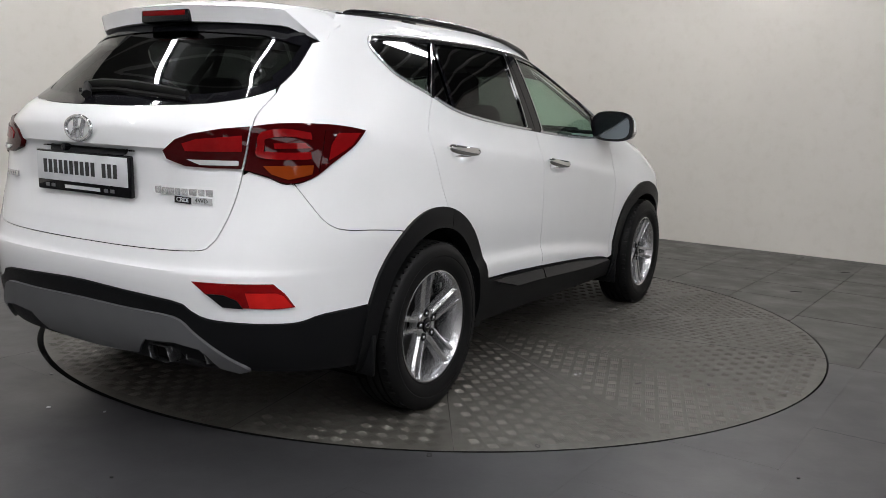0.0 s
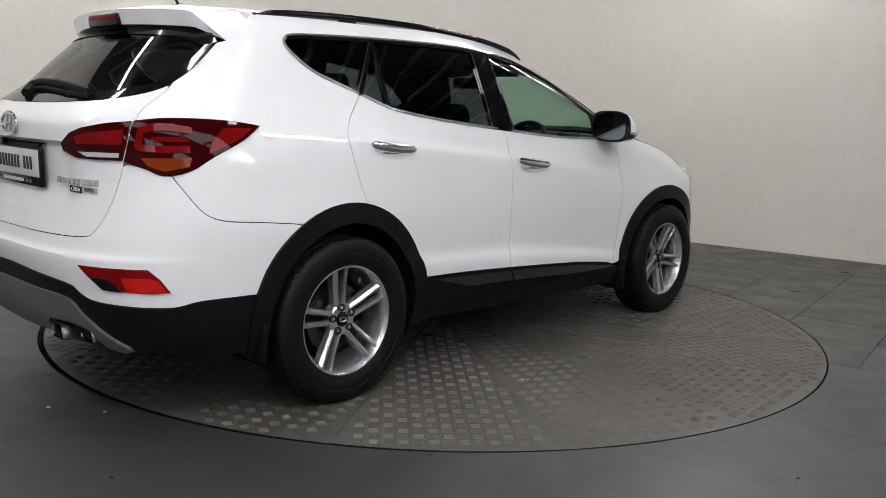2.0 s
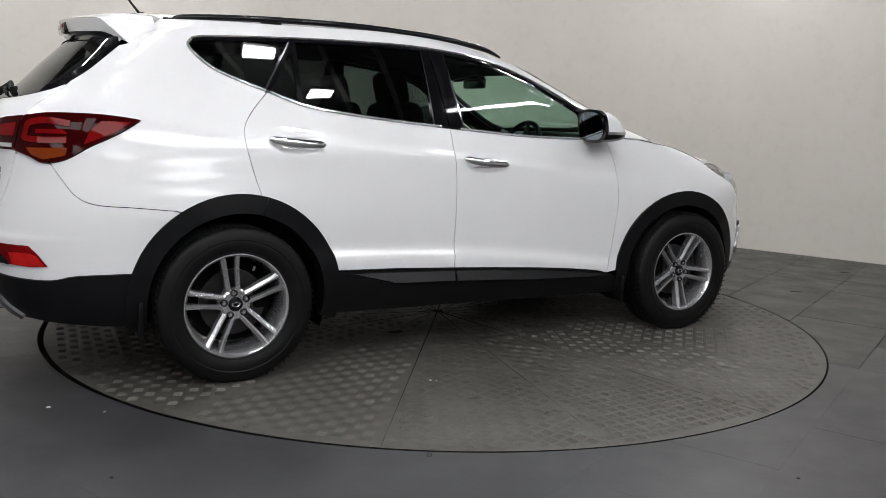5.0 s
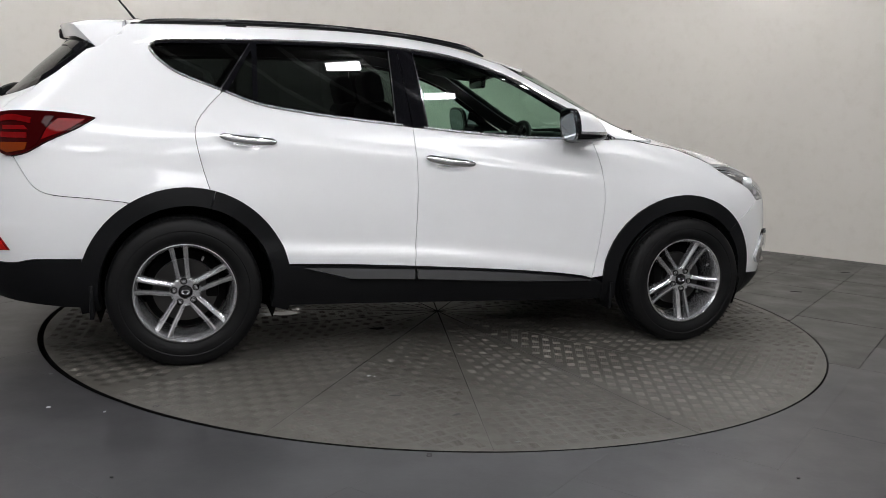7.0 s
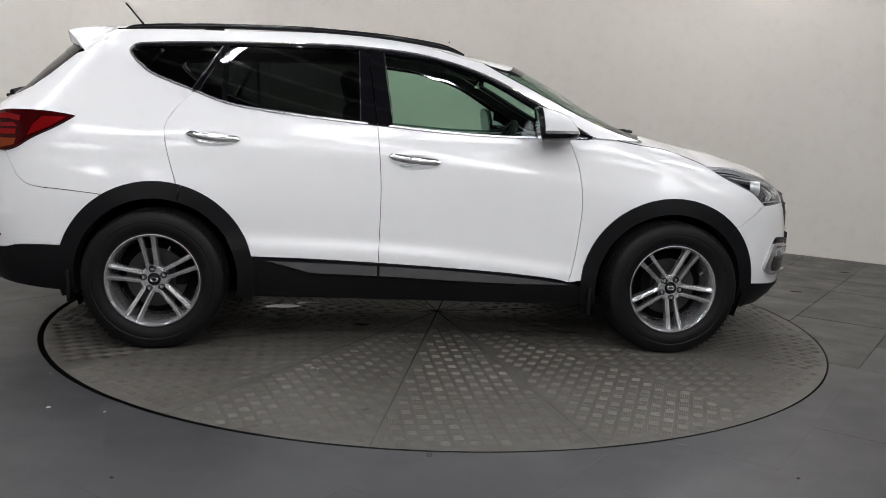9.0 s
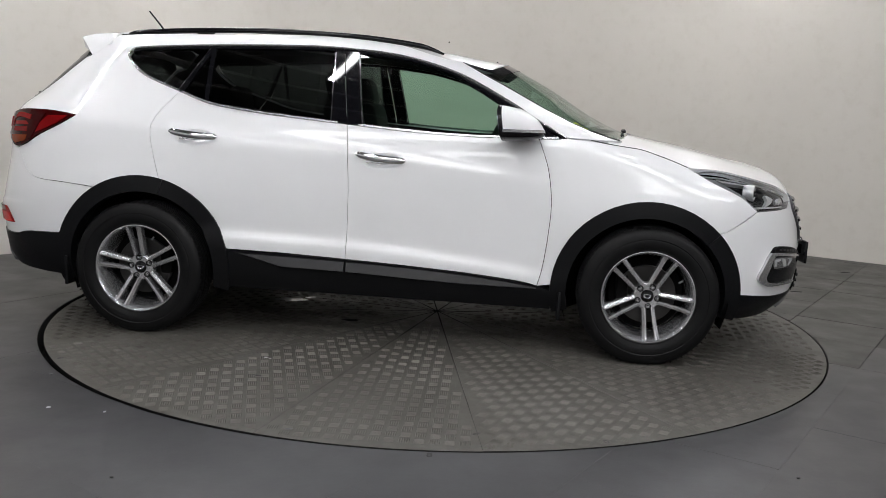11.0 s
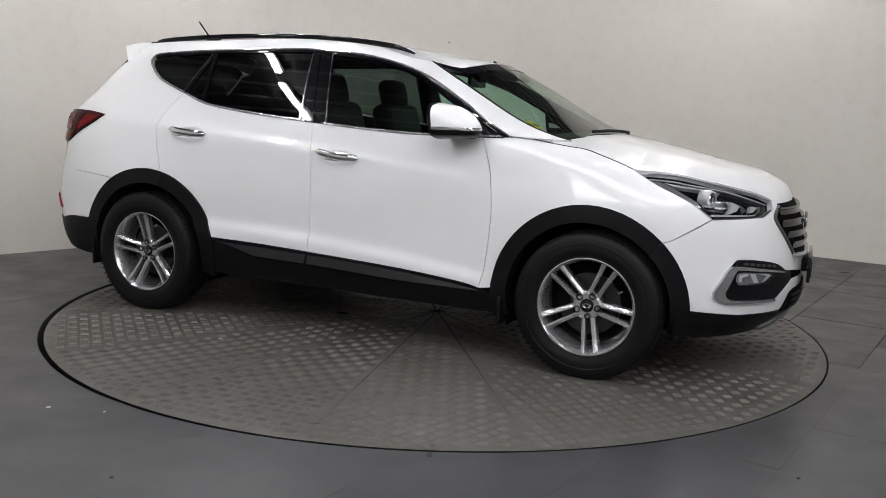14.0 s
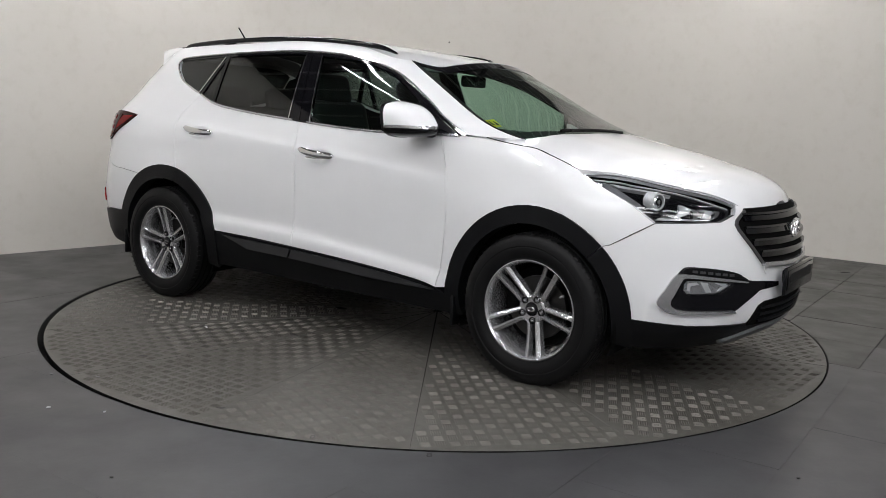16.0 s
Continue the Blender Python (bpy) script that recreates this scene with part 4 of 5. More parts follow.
    part("plate_bar", box_bm((0.003, 0.40, 0.045), (2.3155, 0, 0.538), 0), BLACK_PL, pl)
    part("plate_mount", box_bm((0.08, 0.30, 0.06), (2.27, 0, 0.535), 0.006), BLACK_PL, pl)
    for s in (-1, 1):
        build_headlamp(car, s)
        build_fog(car, s)
    # washer and tow-eye covers
    o = [(-0.30 + 0.022 * math.cos(a), 0.585 + 0.022 * math.sin(a)) for a in [i * math.pi / 8 for i in range(16)]]
    panel("tow_eye_cover", o, NOSE, WHITE, bp, step=(0.03, 0.03), lift=0.002, flange=0.004)


def build_headlamp(car, s):
    outline = HL_TOP + HL_IN[1:] + HL_LOW[1:-1]
    lamp = panel("headlamp", flip(shrink(outline, 0.003), s), NOSE, GLOSS_BK, car, step=(0.04, 0.03), lift=-0.036, flange=0.02, label="headlamp with chrome projector under clear lens")
    panel("lens", flip(outline, s), NOSE, LENS_CL, lamp, step=(0.02, 0.015), lift=0.002, flange=0.0, label="clear lens")
    strip("chrome_rim", flip(HL_TOP, s), 0.005 * s, NOSE, PALE_CHROME, lamp, lift=-0.003, flange=0.006)
    strip("light_guide", flip(curve([(0.975, 0.976), (0.865, 0.970), (0.811, 0.959), (0.645, 0.930), (0.547, 0.895), (0.478, 0.868)], 4), s), 0.005 * s, NOSE, PALE_CHROME, lamp, lift=-0.014, flange=0.006, label="bright daytime light guide")
    strip("side_rim", flip(HL_LOW, s), 0.007 * s, NOSE, PALE_CHROME, lamp, lift=-0.004, flange=0.03)
    strip("lower_rim", flip(HL_IN[1:], s), 0.005 * s, NOSE, ALLOY_DK, lamp, lift=-0.006, flange=0.03)
    # satin wedge in the outer corner, with a bright upper face
    panel("reflector_wedge", flip([(0.978, 0.968), (0.930, 0.964), (0.915, 0.930), (0.918, 0.880), (0.940, 0.845), (0.965, 0.875), (0.986, 0.925)], s), NOSE, SILVER, lamp, step=(0.02, 0.02), lift=-0.016, flange=0.02)
    panel("wedge_face", flip([(0.925, 0.962), (0.760, 0.938), (0.700, 0.922), (0.760, 0.928), (0.905, 0.944)], s), NOSE, PALE_CHROME, lamp, step=(0.03, 0.02), lift=-0.014, flange=0.02)
    # projector: a ring round a glass ball
    def turned(prof, q, z, segs, back):
        bm = lathe_bm(prof, segs)
        m = Matrix.Translation(NOSE(s * q, z) + Vector((-back, -s * back * 0.8, 0))) @ Matrix.Rotation(radians(90 + 24 * s), 4, "Z")
        bmesh.ops.transform(bm, matrix=m, verts=bm.verts)
        return bm
    r = 0.040
    pr = part("projector", turned([(r * 0.74, -0.004), (r * 0.80, -0.012), (r * 0.98, -0.010), (r * 1.06, 0.0), (r * 1.06, 0.04)], 0.825, 0.886, 32, 0.018), PALE_CHROME, lamp, "chrome projector ring")
    part("projector_ball", turned([(0.0005, -0.016), (r * 0.25, -0.0145), (r * 0.5, -0.010), (r * 0.70, -0.002), (r * 0.78, 0.010)], 0.825, 0.886, 32, 0.018), CHROME, pr)
    part("ball_core", turned([(r * 0.28, -0.0165), (r * 0.40, -0.015), (r * 0.44, -0.011)], 0.825, 0.886, 24, 0.018), GLOSS_BK, pr)
    # stepped bowls beside it
    panel("reflector_bowl", flip([(0.722, 0.890), (0.698, 0.886), (0.680, 0.868), (0.712, 0.842), (0.770, 0.824), (0.800, 0.824), (0.760, 0.852)], s), NOSE, PALE_CHROME, lamp, step=(0.02, 0.012), lift=-0.018, flange=0.016)
    panel("reflector_bowl", flip([(0.612, 0.866), (0.580, 0.864), (0.562, 0.852), (0.610, 0.832), (0.645, 0.830), (0.626, 0.848)], s), NOSE, PALE_CHROME, lamp, step=(0.02, 0.012), lift=-0.018, flange=0.016)
    panel("bowl_shade", flip([(0.690, 0.884), (0.660, 0.874), (0.640, 0.842), (0.690, 0.826), (0.676, 0.856)], s), NOSE, ALLOY_DK, lamp, step=(0.02, 0.012), lift=-0.024, flange=0.01)
    panel("bowl_shade", flip([(0.555, 0.868), (0.520, 0.862), (0.545, 0.836), (0.590, 0.824), (0.560, 0.846)], s), NOSE, ALLOY_DK, lamp, step=(0.02, 0.012), lift=-0.024, flange=0.01)
    panel("lower_reflector", flip([(0.885, 0.812), (0.74, 0.812), (0.62, 0.814), (0.60, 0.820), (0.73, 0.823), (0.87, 0.824)], s), NOSE, PALE_CHROME, lamp, step=(0.05, 0.02), lift=-0.014, flange=0.02)


def build_fog(car, s):
    top = curve([(0.190, 0.520), (0.300, 0.534), (0.436, 0.549), (0.491, 0.580), (0.604, 0.604), (0.746, 0.615), (0.785, 0.596), (0.830, 0.545)], 4)
    low = curve([(0.872, 0.462), (0.868, 0.440), (0.835, 0.421), (0.783, 0.412), (0.672, 0.410), (0.500, 0.408)], 4)
    fog = panel("fog_lamp_surround", flip(top + low + [(0.430, 0.452), (0.350, 0.496), (0.190, 0.501)], s), NOSE, GLOSS_BK, car, step=(0.04, 0.03), lift=0.004, flange=0.01, gap=0, label="gloss black fog lamp recess")
    outer = curve([(0.444, 0.543), (0.520, 0.556), (0.632, 0.571), (0.772, 0.586), (0.812, 0.572), (0.848, 0.520), (0.883, 0.467), (0.877, 0.441), (0.838, 0.419), (0.783, 0.409), (0.672, 0.407), (0.498, 0.406)], 5)
    inner = curve([(0.450, 0.538), (0.520, 0.546), (0.632, 0.557), (0.751, 0.568), (0.777, 0.558), (0.807, 0.500), (0.826, 0.463), (0.813, 0.438), (0.772, 0.425), (0.672, 0.419), (0.508, 0.415)], 5)
    panel("bezel", flip(outer + inner[::-1], s), NOSE, ALLOY, fog, step=(0.02, 0.02), lift=0.017, flange=0.02, gap=0, label="satin silver bezel")
    drl = panel("daytime_lamp", flip(curve([(0.445, 0.552), (0.500, 0.578), (0.604, 0.603), (0.742, 0.613), (0.778, 0.598)], 3) + [(0.772, 0.590), (0.632, 0.577), (0.520, 0.562)], s), NOSE, BLACK_PL, fog, step=(0.05, 0.02), lift=0.014, flange=0.012, gap=0)
    for k in range(6):
        q = 0.53 + 0.036 * k
        z = 0.571 + 0.0038 * k
        panel("led", flip([(q, z), (q + 0.024, z + 0.002), (q + 0.024, z + 0.013), (q, z + 0.011)], s), NOSE, ALLOY_DK, drl, step=(0.05, 0.05), lift=0.016, flange=0.004, gap=0)
    lamp = panel("fog_lamp", flip(curve([(0.770, 0.514), (0.764, 0.548), (0.735, 0.556), (0.689, 0.555), (0.560, 0.544)], 4) + [(0.540, 0.532), (0.600, 0.500), (0.680, 0.496), (0.753, 0.497)], s), NOSE, ALLOY, fog, step=(0.03, 0.02), lift=0.006, flange=0.01, label="chrome fog lamp reflector")
    panel("bulb_cap", flip([(0.640, 0.505), (0.668, 0.505), (0.690, 0.548), (0.662, 0.546)], s), NOSE, PALE_CHROME, lamp, step=(0.05, 0.05), lift=0.011, flange=0.01, gap=0)
    panel("bowl", flip([(0.755, 0.512), (0.752, 0.544), (0.710, 0.550), (0.700, 0.540), (0.738, 0.532), (0.740, 0.510)], s), NOSE, PALE_CHROME, lamp, step=(0.02, 0.02), lift=0.009, flange=0.01, gap=0)
    panel("bowl", flip([(0.625, 0.545), (0.570, 0.540), (0.556, 0.532), (0.600, 0.508), (0.612, 0.508), (0.585, 0.530)], s), NOSE, PALE_CHROME, lamp, step=(0.02, 0.02), lift=0.009, flange=0.01, gap=0)
    panel("fog_lens", flip([(0.779, 0.510), (0.768, 0.553), (0.689, 0.559), (0.540, 0.546), (0.528, 0.533), (0.597, 0.494), (0.755, 0.492)], s), NOSE, LENS_CL, lamp, step=(0.05, 0.03), lift=0.018, flange=0)


def badge(car, at, turn, rx, rz):
    """A plain oval chrome ring with a slanted bar."""
    bm = bmesh.new()
    n, k = 36, 8
    rings = []
    for i in range(n):
        a = 2 * math.pi * i / n
        c = Vector((rx * math.cos(a), 0, rz * math.sin(a)))
        d = Vector((math.cos(a) * rz, 0, math.sin(a) * rx)).normalized()
        rings.append([bm.verts.new(c + d * 0.008 * math.cos(2 * math.pi * j / k) + Vector((0, 0.007 * math.sin(2 * math.pi * j / k), 0))) for j in range(k)])
    for i in range(n):
        a, b = rings[i], rings[(i + 1) % n]
        for j in range(k):
            bm.faces.new((a[j], a[(j + 1) % k], b[(j + 1) % k], b[j]))
    bmesh.ops.recalc_face_normals(bm, faces=bm.faces)
    bar = [tube_bm([(x - 0.012, 0, -rz * 0.86), (x * 0.8, 0, 0), (x + 0.012, 0, rz * 0.86)], 0.008, 8) for x in (-rx * 0.33, rx * 0.33)]
    bar.append(tube_bm([(-rx * 0.30, 0, -rz * 0.1), (rx * 0.30, 0, rz * 0.1)], 0.007, 8))
    bm = join_bm(bm, *bar)
    bmesh.ops.transform(bm, matrix=Matrix.Translation(at) @ Matrix.Rotation(radians(turn), 4, "Z"), verts=bm.verts)
    return part("badge", bm, BRIGHT, car, "oval chrome badge")


def build_rear(car):
    # tailgate
    half = GLASS_LOW + TG_SIDE
    def tg_map(q, z):
        p = TAIL(q, z)
        k = 1 / (1 + math.exp(-(0.40 - abs(q)) * 60)) / (1 + math.exp((z - 1.066) * 500)) * min(max((z - 0.80) / 0.12, 0), 1)
        return p + Vector((0.022 * k, 0, 0))
    tg = panel("tailgate", both(half), tg_map, WHITE, car, step=(0.03, 0.012), flange=0.03, back=True)
    half = GLASS_LOW + GLASS_SIDE[1:] + [(0.80, 1.505), (0.593, 1.535), (0.214, 1.548), (0.0, 1.550)]
    rw = panel("rear_window", both(half), TAIL, GLASS_R, tg, step=(0.06, 0.04), lift=-0.002, flange=0, gap=0.002)
    band = [(0.0, 1.552), (0.214, 1.550), (0.593, 1.538), (0.80, 1.508), (0.868, 1.472), (0.80, 1.455), (0.593, 1.490), (0.214, 1.505), (0.0, 1.507)]
    panel("window_band", both(band), TAIL, GLOSS_BK, tg, step=(0.06, 0.03), lift=0.002, flange=0, gap=0)
    for s in (-1, 1):
        strip("window_border", flip(GLASS_SIDE, s), 0.05 * s, TAIL, GLOSS_BK, tg, lift=0.0015, flange=0)
    strip("window_border", [(-a, b) for a, b in reversed(GLASS_LOW)] + GLASS_LOW[1:], 0.035, TAIL, GLOSS_BK, tg, lift=0.0015, flange=0)
    # wiper
    wp = part("rear_wiper", tube_bm([TAIL(q, z) + Vector((-0.018, 0, 0.004)) for q, z in ((0.10, 1.246), (0.14, 1.262), (0.17, 1.280))], 0.018, 8), SEALING, tg, "black rear wiper arm")
    part("wiper_arm", tube_bm([TAIL(q, z) + Vector((-0.020, 0, 0.004)) for q, z in ((0.185, 1.282), (0.10, 1.292), (-0.10, 1.288), (-0.30, 1.270), (-0.415, 1.256))], 0.012, 8, 1.4), SEALING, wp)
    part("blade", tube_bm([TAIL(q, z) + Vector((-0.016, 0, 0.004)) for q, z in ((0.19, 1.262), (0.0, 1.270), (-0.25, 1.254), (-0.43, 1.240))], 0.006, 6, 1.5), SEALING, wp)
    badge(tg, TAIL(0.012, 1.128) + Vector((-0.008, 0, 0)), -90, 0.072, 0.042)
    # plate in its frame
    lean = Matrix.Translation((-2.322, 0.012, 0.966)) @ Matrix.Rotation(radians(-2), 4, "Y")
    pl = part("rear_plate", box_bm((0.020, 0.535, 0.150), (0.004, 0, 0), 0.006, lean), GLOSS_BK, tg, "black number plate frame")
    part("plate_face", box_bm((0.006, 0.512, 0.104), (-0.008, 0, 0.016), 0.001, lean), PLATE_W, pl, "white plate with dark bars")
    xs = [0.205 - 0.0308 * i for i in range(14)]
    for i, y in enumerate(xs):
        if i != 10:
            part("plate_bar", box_bm((0.003, 0.019, 0.050), (-0.0115, y, 0.016), 0, lean), GREY_MARK, pl)
    part("frame_bar", box_bm((0.003, 0.20, 0.012), (-0.0075, 0, -0.056), 0, lean), PLATE_W, pl)
    for y in (-0.17, -0.135, 0.17, 0.205):
        part("frame_bar", box_bm((0.003, 0.020, 0.012), (-0.0075, y, -0.056), 0, lean), SILVER, pl)
    # thin dark bar puts the shade below the tailgate's lip into colour
    part("handle_recess", box_bm((0.03, 0.50, 0.004), (-2.303, 0, 1.058), 0.001), DARK, tg)
    part("camera_knob", lathe_bm([(0.001, -0.02), (0.014, -0.018), (0.014, 0.01)], 16), GLOSS_BK, tg).matrix_basis = pose(-2.318, 0.105, 1.056, 0, 0, -90)
    # model lettering stands as plain chrome bars
    x = -0.335
    for wd in (0.022, 0.020, 0.020, 0.018, 0.022, 0.026, 0.022, 0.024):
        panel("lettering_bar", [(x, 0.922), (x - wd + 0.005, 0.920), (x - wd + 0.003, 0.943 + (0.004 if x > -0.34 else 0)), (x + 0.002, 0.943)], TAIL, BRIGHT, tg, step=(0.05, 0.05), lift=0.005, flange=0.006, gap=0)
        x -= wd + 0.004
    for word, q0, q1, mat, ink in (("CRDi", -0.405, -0.462, GLOSS_BK, PLATE_W), ("4WD", -0.463, -0.530, PALE_CHROME, GREY_MARK)):
        bl = panel("badge_block", [(q0, 0.917), (q1, 0.914), (q1, 0.891), (q0, 0.894)], TAIL, mat, tg, step=(0.05, 0.05), lift=0.004, flange=0.006, gap=0)
        bm = text_bm(word, 0.021, 0.001)
        q = (q0 + q1) / 2
        p, px, pz = TAIL(q, 0.904), TAIL(q - 0.03, 0.9025), TAIL(q, 0.914)
        ux, uz = (px - p).normalized(), (pz - p).normalized()
        un = ux.cross(uz).normalized()
        bmesh.ops.transform(bm, matrix=Matrix.Translation(p + un * 0.006) @ Matrix((ux, uz, un)).transposed().to_4x4(), verts=bm.verts)
        part("lettering", bm, ink, bl, smooth=False)
    x = 0.42
    for wd in (0.020, 0.018, 0.018, 0.018, 0.020, 0.010):
        panel("lettering_bar", [(x, 0.922), (x + wd - 0.004, 0.921), (x + wd - 0.002, 0.943), (x + 0.002, 0.943)], TAIL, BRIGHT, tg, step=(0.05, 0.05), lift=0.005, flange=0.006, gap=0)
        x += wd + 0.004
    # bumper
    seam = [(tail_qx(x, z), z) for x, z in QTR_SEAM][::-1]
    lamp_b = [p for p in LAMP_LOW if p[0] < 0.80]
    ar = [p for p in arc_pts(*AX_R, ARCH_R, 115, 168) if p[1] > 0.52]
    black = [(1.155, 0.517), (0.926, 0.513), (0.834, 0.495), (0.765, 0.492), (0.631, 0.497), (0.529, 0.507), (0.480, 0.531), (0.418, 0.561), (0.09, 0.580), (0, 0.581)]
    arq = [(tail_qx(x, z), z) for x, z in ar]
    half = [p for p in TG_SIDE[::-1] if p[1] < 1.01] + lamp_b[1:] + seam + arq + [(tail_qx(-1.79, 0.517), 0.517)] + curve(black, 3)
    bp = panel("rear_bumper", both(half), TAIL, WHITE, car, step=(0.045, 0.010), flange=0.03, back=True)
    half = curve(black, 3)[::-1] + [(tail_qx(-1.80, 0.517), 0.517), (tail_qx(-1.775, 0.40), 0.40), (tail_qx(-1.765, 0.285), 0.283), (1.0, 0.290), (0.643, 0.318), (0.3, 0.315), (0, 0.318)]
    lb = panel("rear_lower_bumper", both(half), TAIL, BLACK_PL, car, step=(0.05, 0.04), lift=0.006, flange=0.06, label="black lower rear bumper")
    half = [(0, 0.518)] + curve([(0.251, 0.514), (0.425, 0.508), (0.490, 0.456), (0.564, 0.389), (0.640, 0.328)], 4) + [(0.60, 0.312), (0.545, 0.330), (0.50, 0.398), (0.42, 0.412), (0.305, 0.405), (0.25, 0.345), (0.13, 0.331), (0, 0.328)]
    panel("rear_skid_plate", both(half), TAIL, SILVER, lb, step=(0.04, 0.03), lift=0.018, flange=0.03, label="satin silver skid plate")
    for s in (-1, 1):
        rf = panel("reflector", flip([(0.494, 0.639), (0.742, 0.637), (0.779, 0.602), (0.812, 0.549), (0.738, 0.546), (0.585, 0.555), (0.537, 0.597)], s), TAIL, RED, bp, step=(0.05, 0.03), lift=0.006, flange=0.012, label="red bumper reflector lamp")
        panel("reflector_strip", flip([(0.505, 0.634), (0.735, 0.631), (0.745, 0.612), (0.535, 0.614)], s), TAIL, RED, rf, step=(0.05, 0.03), lift=0.009, flange=0.005, gap=0)
        panel("reflector_cell", flip([(0.655, 0.606), (0.748, 0.604), (0.772, 0.594), (0.800, 0.553), (0.738, 0.551), (0.664, 0.554)], s), TAIL, RED_BR, rf, step=(0.05, 0.03), lift=0.009, flange=0.005, gap=0)
        panel("reflector_insert", flip([(0.540, 0.600), (0.592, 0.598), (0.628, 0.580), (0.645, 0.551), (0.585, 0.555)], s), TAIL, BLACK_PL, rf, step=(0.05, 0.03), lift=0.009, flange=0.006, gap=0)
        build_tail_lamp(car, tg, s)
    # twin exhaust tips on the driver's side
    for k in (0, 1):
        y0 = -0.415 - 0.115 * k
        bm = bmesh.new()
        prof = [(0.040, -0.027), (-0.064, -0.027), (-0.040, 0.027), (0.055, 0.027)]
        rings = []
        for x, g in ((-2.12, 0.9), (-2.345 + 0.06 * k, 1.0), (-2.352 + 0.06 * k, 0.97), (-2.345 + 0.06 * k, 0.90), (-2.18, 0.88)):
            rings.append([bm.verts.new((x, y0 + a * g, 0.368 + b * g)) for a, b in prof])
        for a, b in zip(rings, rings[1:]):
            for j in range(4):
                bm.faces.new((a[j], a[(j + 1) % 4], b[(j + 1) % 4], b[j]))
        bmesh.ops.recalc_face_normals(bm, faces=bm.faces)
        bv = [e for e in bm.edges if abs((e.verts[0].co - e.verts[1].co).normalized().x) > 0.8]
        bmesh.ops.bevel(bm, geom=bv, offset=0.01, segments=3, affect="EDGES", profile=0.5)
        ex = part("exhaust_tip", bm, SMOKED, car, "chrome exhaust tip")
        # solid dark block in the mouth gives the pipe's inner shade by colour
        part("exhaust_bore", box_bm((0.10, 0.074, 0.040), (-2.270 + 0.06 * k, y0, 0.368), 0.004), DARK, ex)


def build_tail_lamp(car, tg, s):
    o = LAMP_LOW + LAMP_TOP[1:]
    lamp = panel("tail_lamp", flip(o, s), TAIL, RED_DK, car, step=(0.04, 0.03), lift=0.010, flange=0.03, label="dark red tail lamp with amber indicator")
    bar = curve([(0.905, 1.140), (0.80, 1.150), (0.715, 1.136), (0.695, 1.095), (0.690, 1.060), (0.76, 1.050), (0.885, 1.052)], 4)
    strip("light_bar", flip(bar, s), 0.024 * s, TAIL, RED, lamp, lift=0.014, flange=0.006)
    panel("light_block", flip([(0.750, 1.105), (0.87, 1.108), (0.895, 1.088), (0.750, 1.084)], s), TAIL, RED, lamp, step=(0.04, 0.03), lift=0.013, flange=0.006)
    panel("indicator", flip([(0.700, 1.030), (0.89, 1.034), (0.875, 1.000), (0.780, 0.982), (0.725, 1.000)], s), TAIL, AMBER, lamp, step=(0.04, 0.03), lift=0.013, flange=0.006, label="amber indicator lens")
    panel("side_reflector", flip([(0.955, 1.045), (1.11, 1.100), (1.185, 1.143), (1.04, 1.143), (0.985, 1.10)], s), TAIL, RED, lamp, step=(0.04, 0.03), lift=0.013, flange=0.006)
    panel("dark_rib", flip([(0.905, 1.010), (0.935, 1.026), (1.02, 1.150), (0.975, 1.150)], s), TAIL, RED_DK, lamp, step=(0.04, 0.03), lift=0.0145, flange=0.006, gap=0)
    inner = [(0.684, 1.157), (0.590, 1.148), (0.482, 1.129), (0.428, 1.109), (0.378, 1.069), (0.390, 1.040), (0.453, 1.018), (0.539, 1.015), (0.634, 1.016), (0.658, 1.08)]
    il = panel("inner_tail_lamp", flip(inner, s), TAIL, RED_DK, tg, step=(0.04, 0.03), lift=0.010, flange=0.02, label="dark red inner tail lamp with clear reversing lens")
    panel("light_bar", flip([(0.45, 1.095), (0.50, 1.112), (0.655, 1.128), (0.645, 1.072), (0.46, 1.068)], s), TAIL, RED, il, step=(0.04, 0.03), lift=0.013, flange=0.006)
    panel("reverse_lens", flip([(0.462, 1.043), (0.630, 1.045), (0.627, 1.026), (0.505, 1.024)], s), TAIL, PALE_CHROME, il, step=(0.03, 0.02), lift=0.014, flange=0.006, label="clear reversing lens")


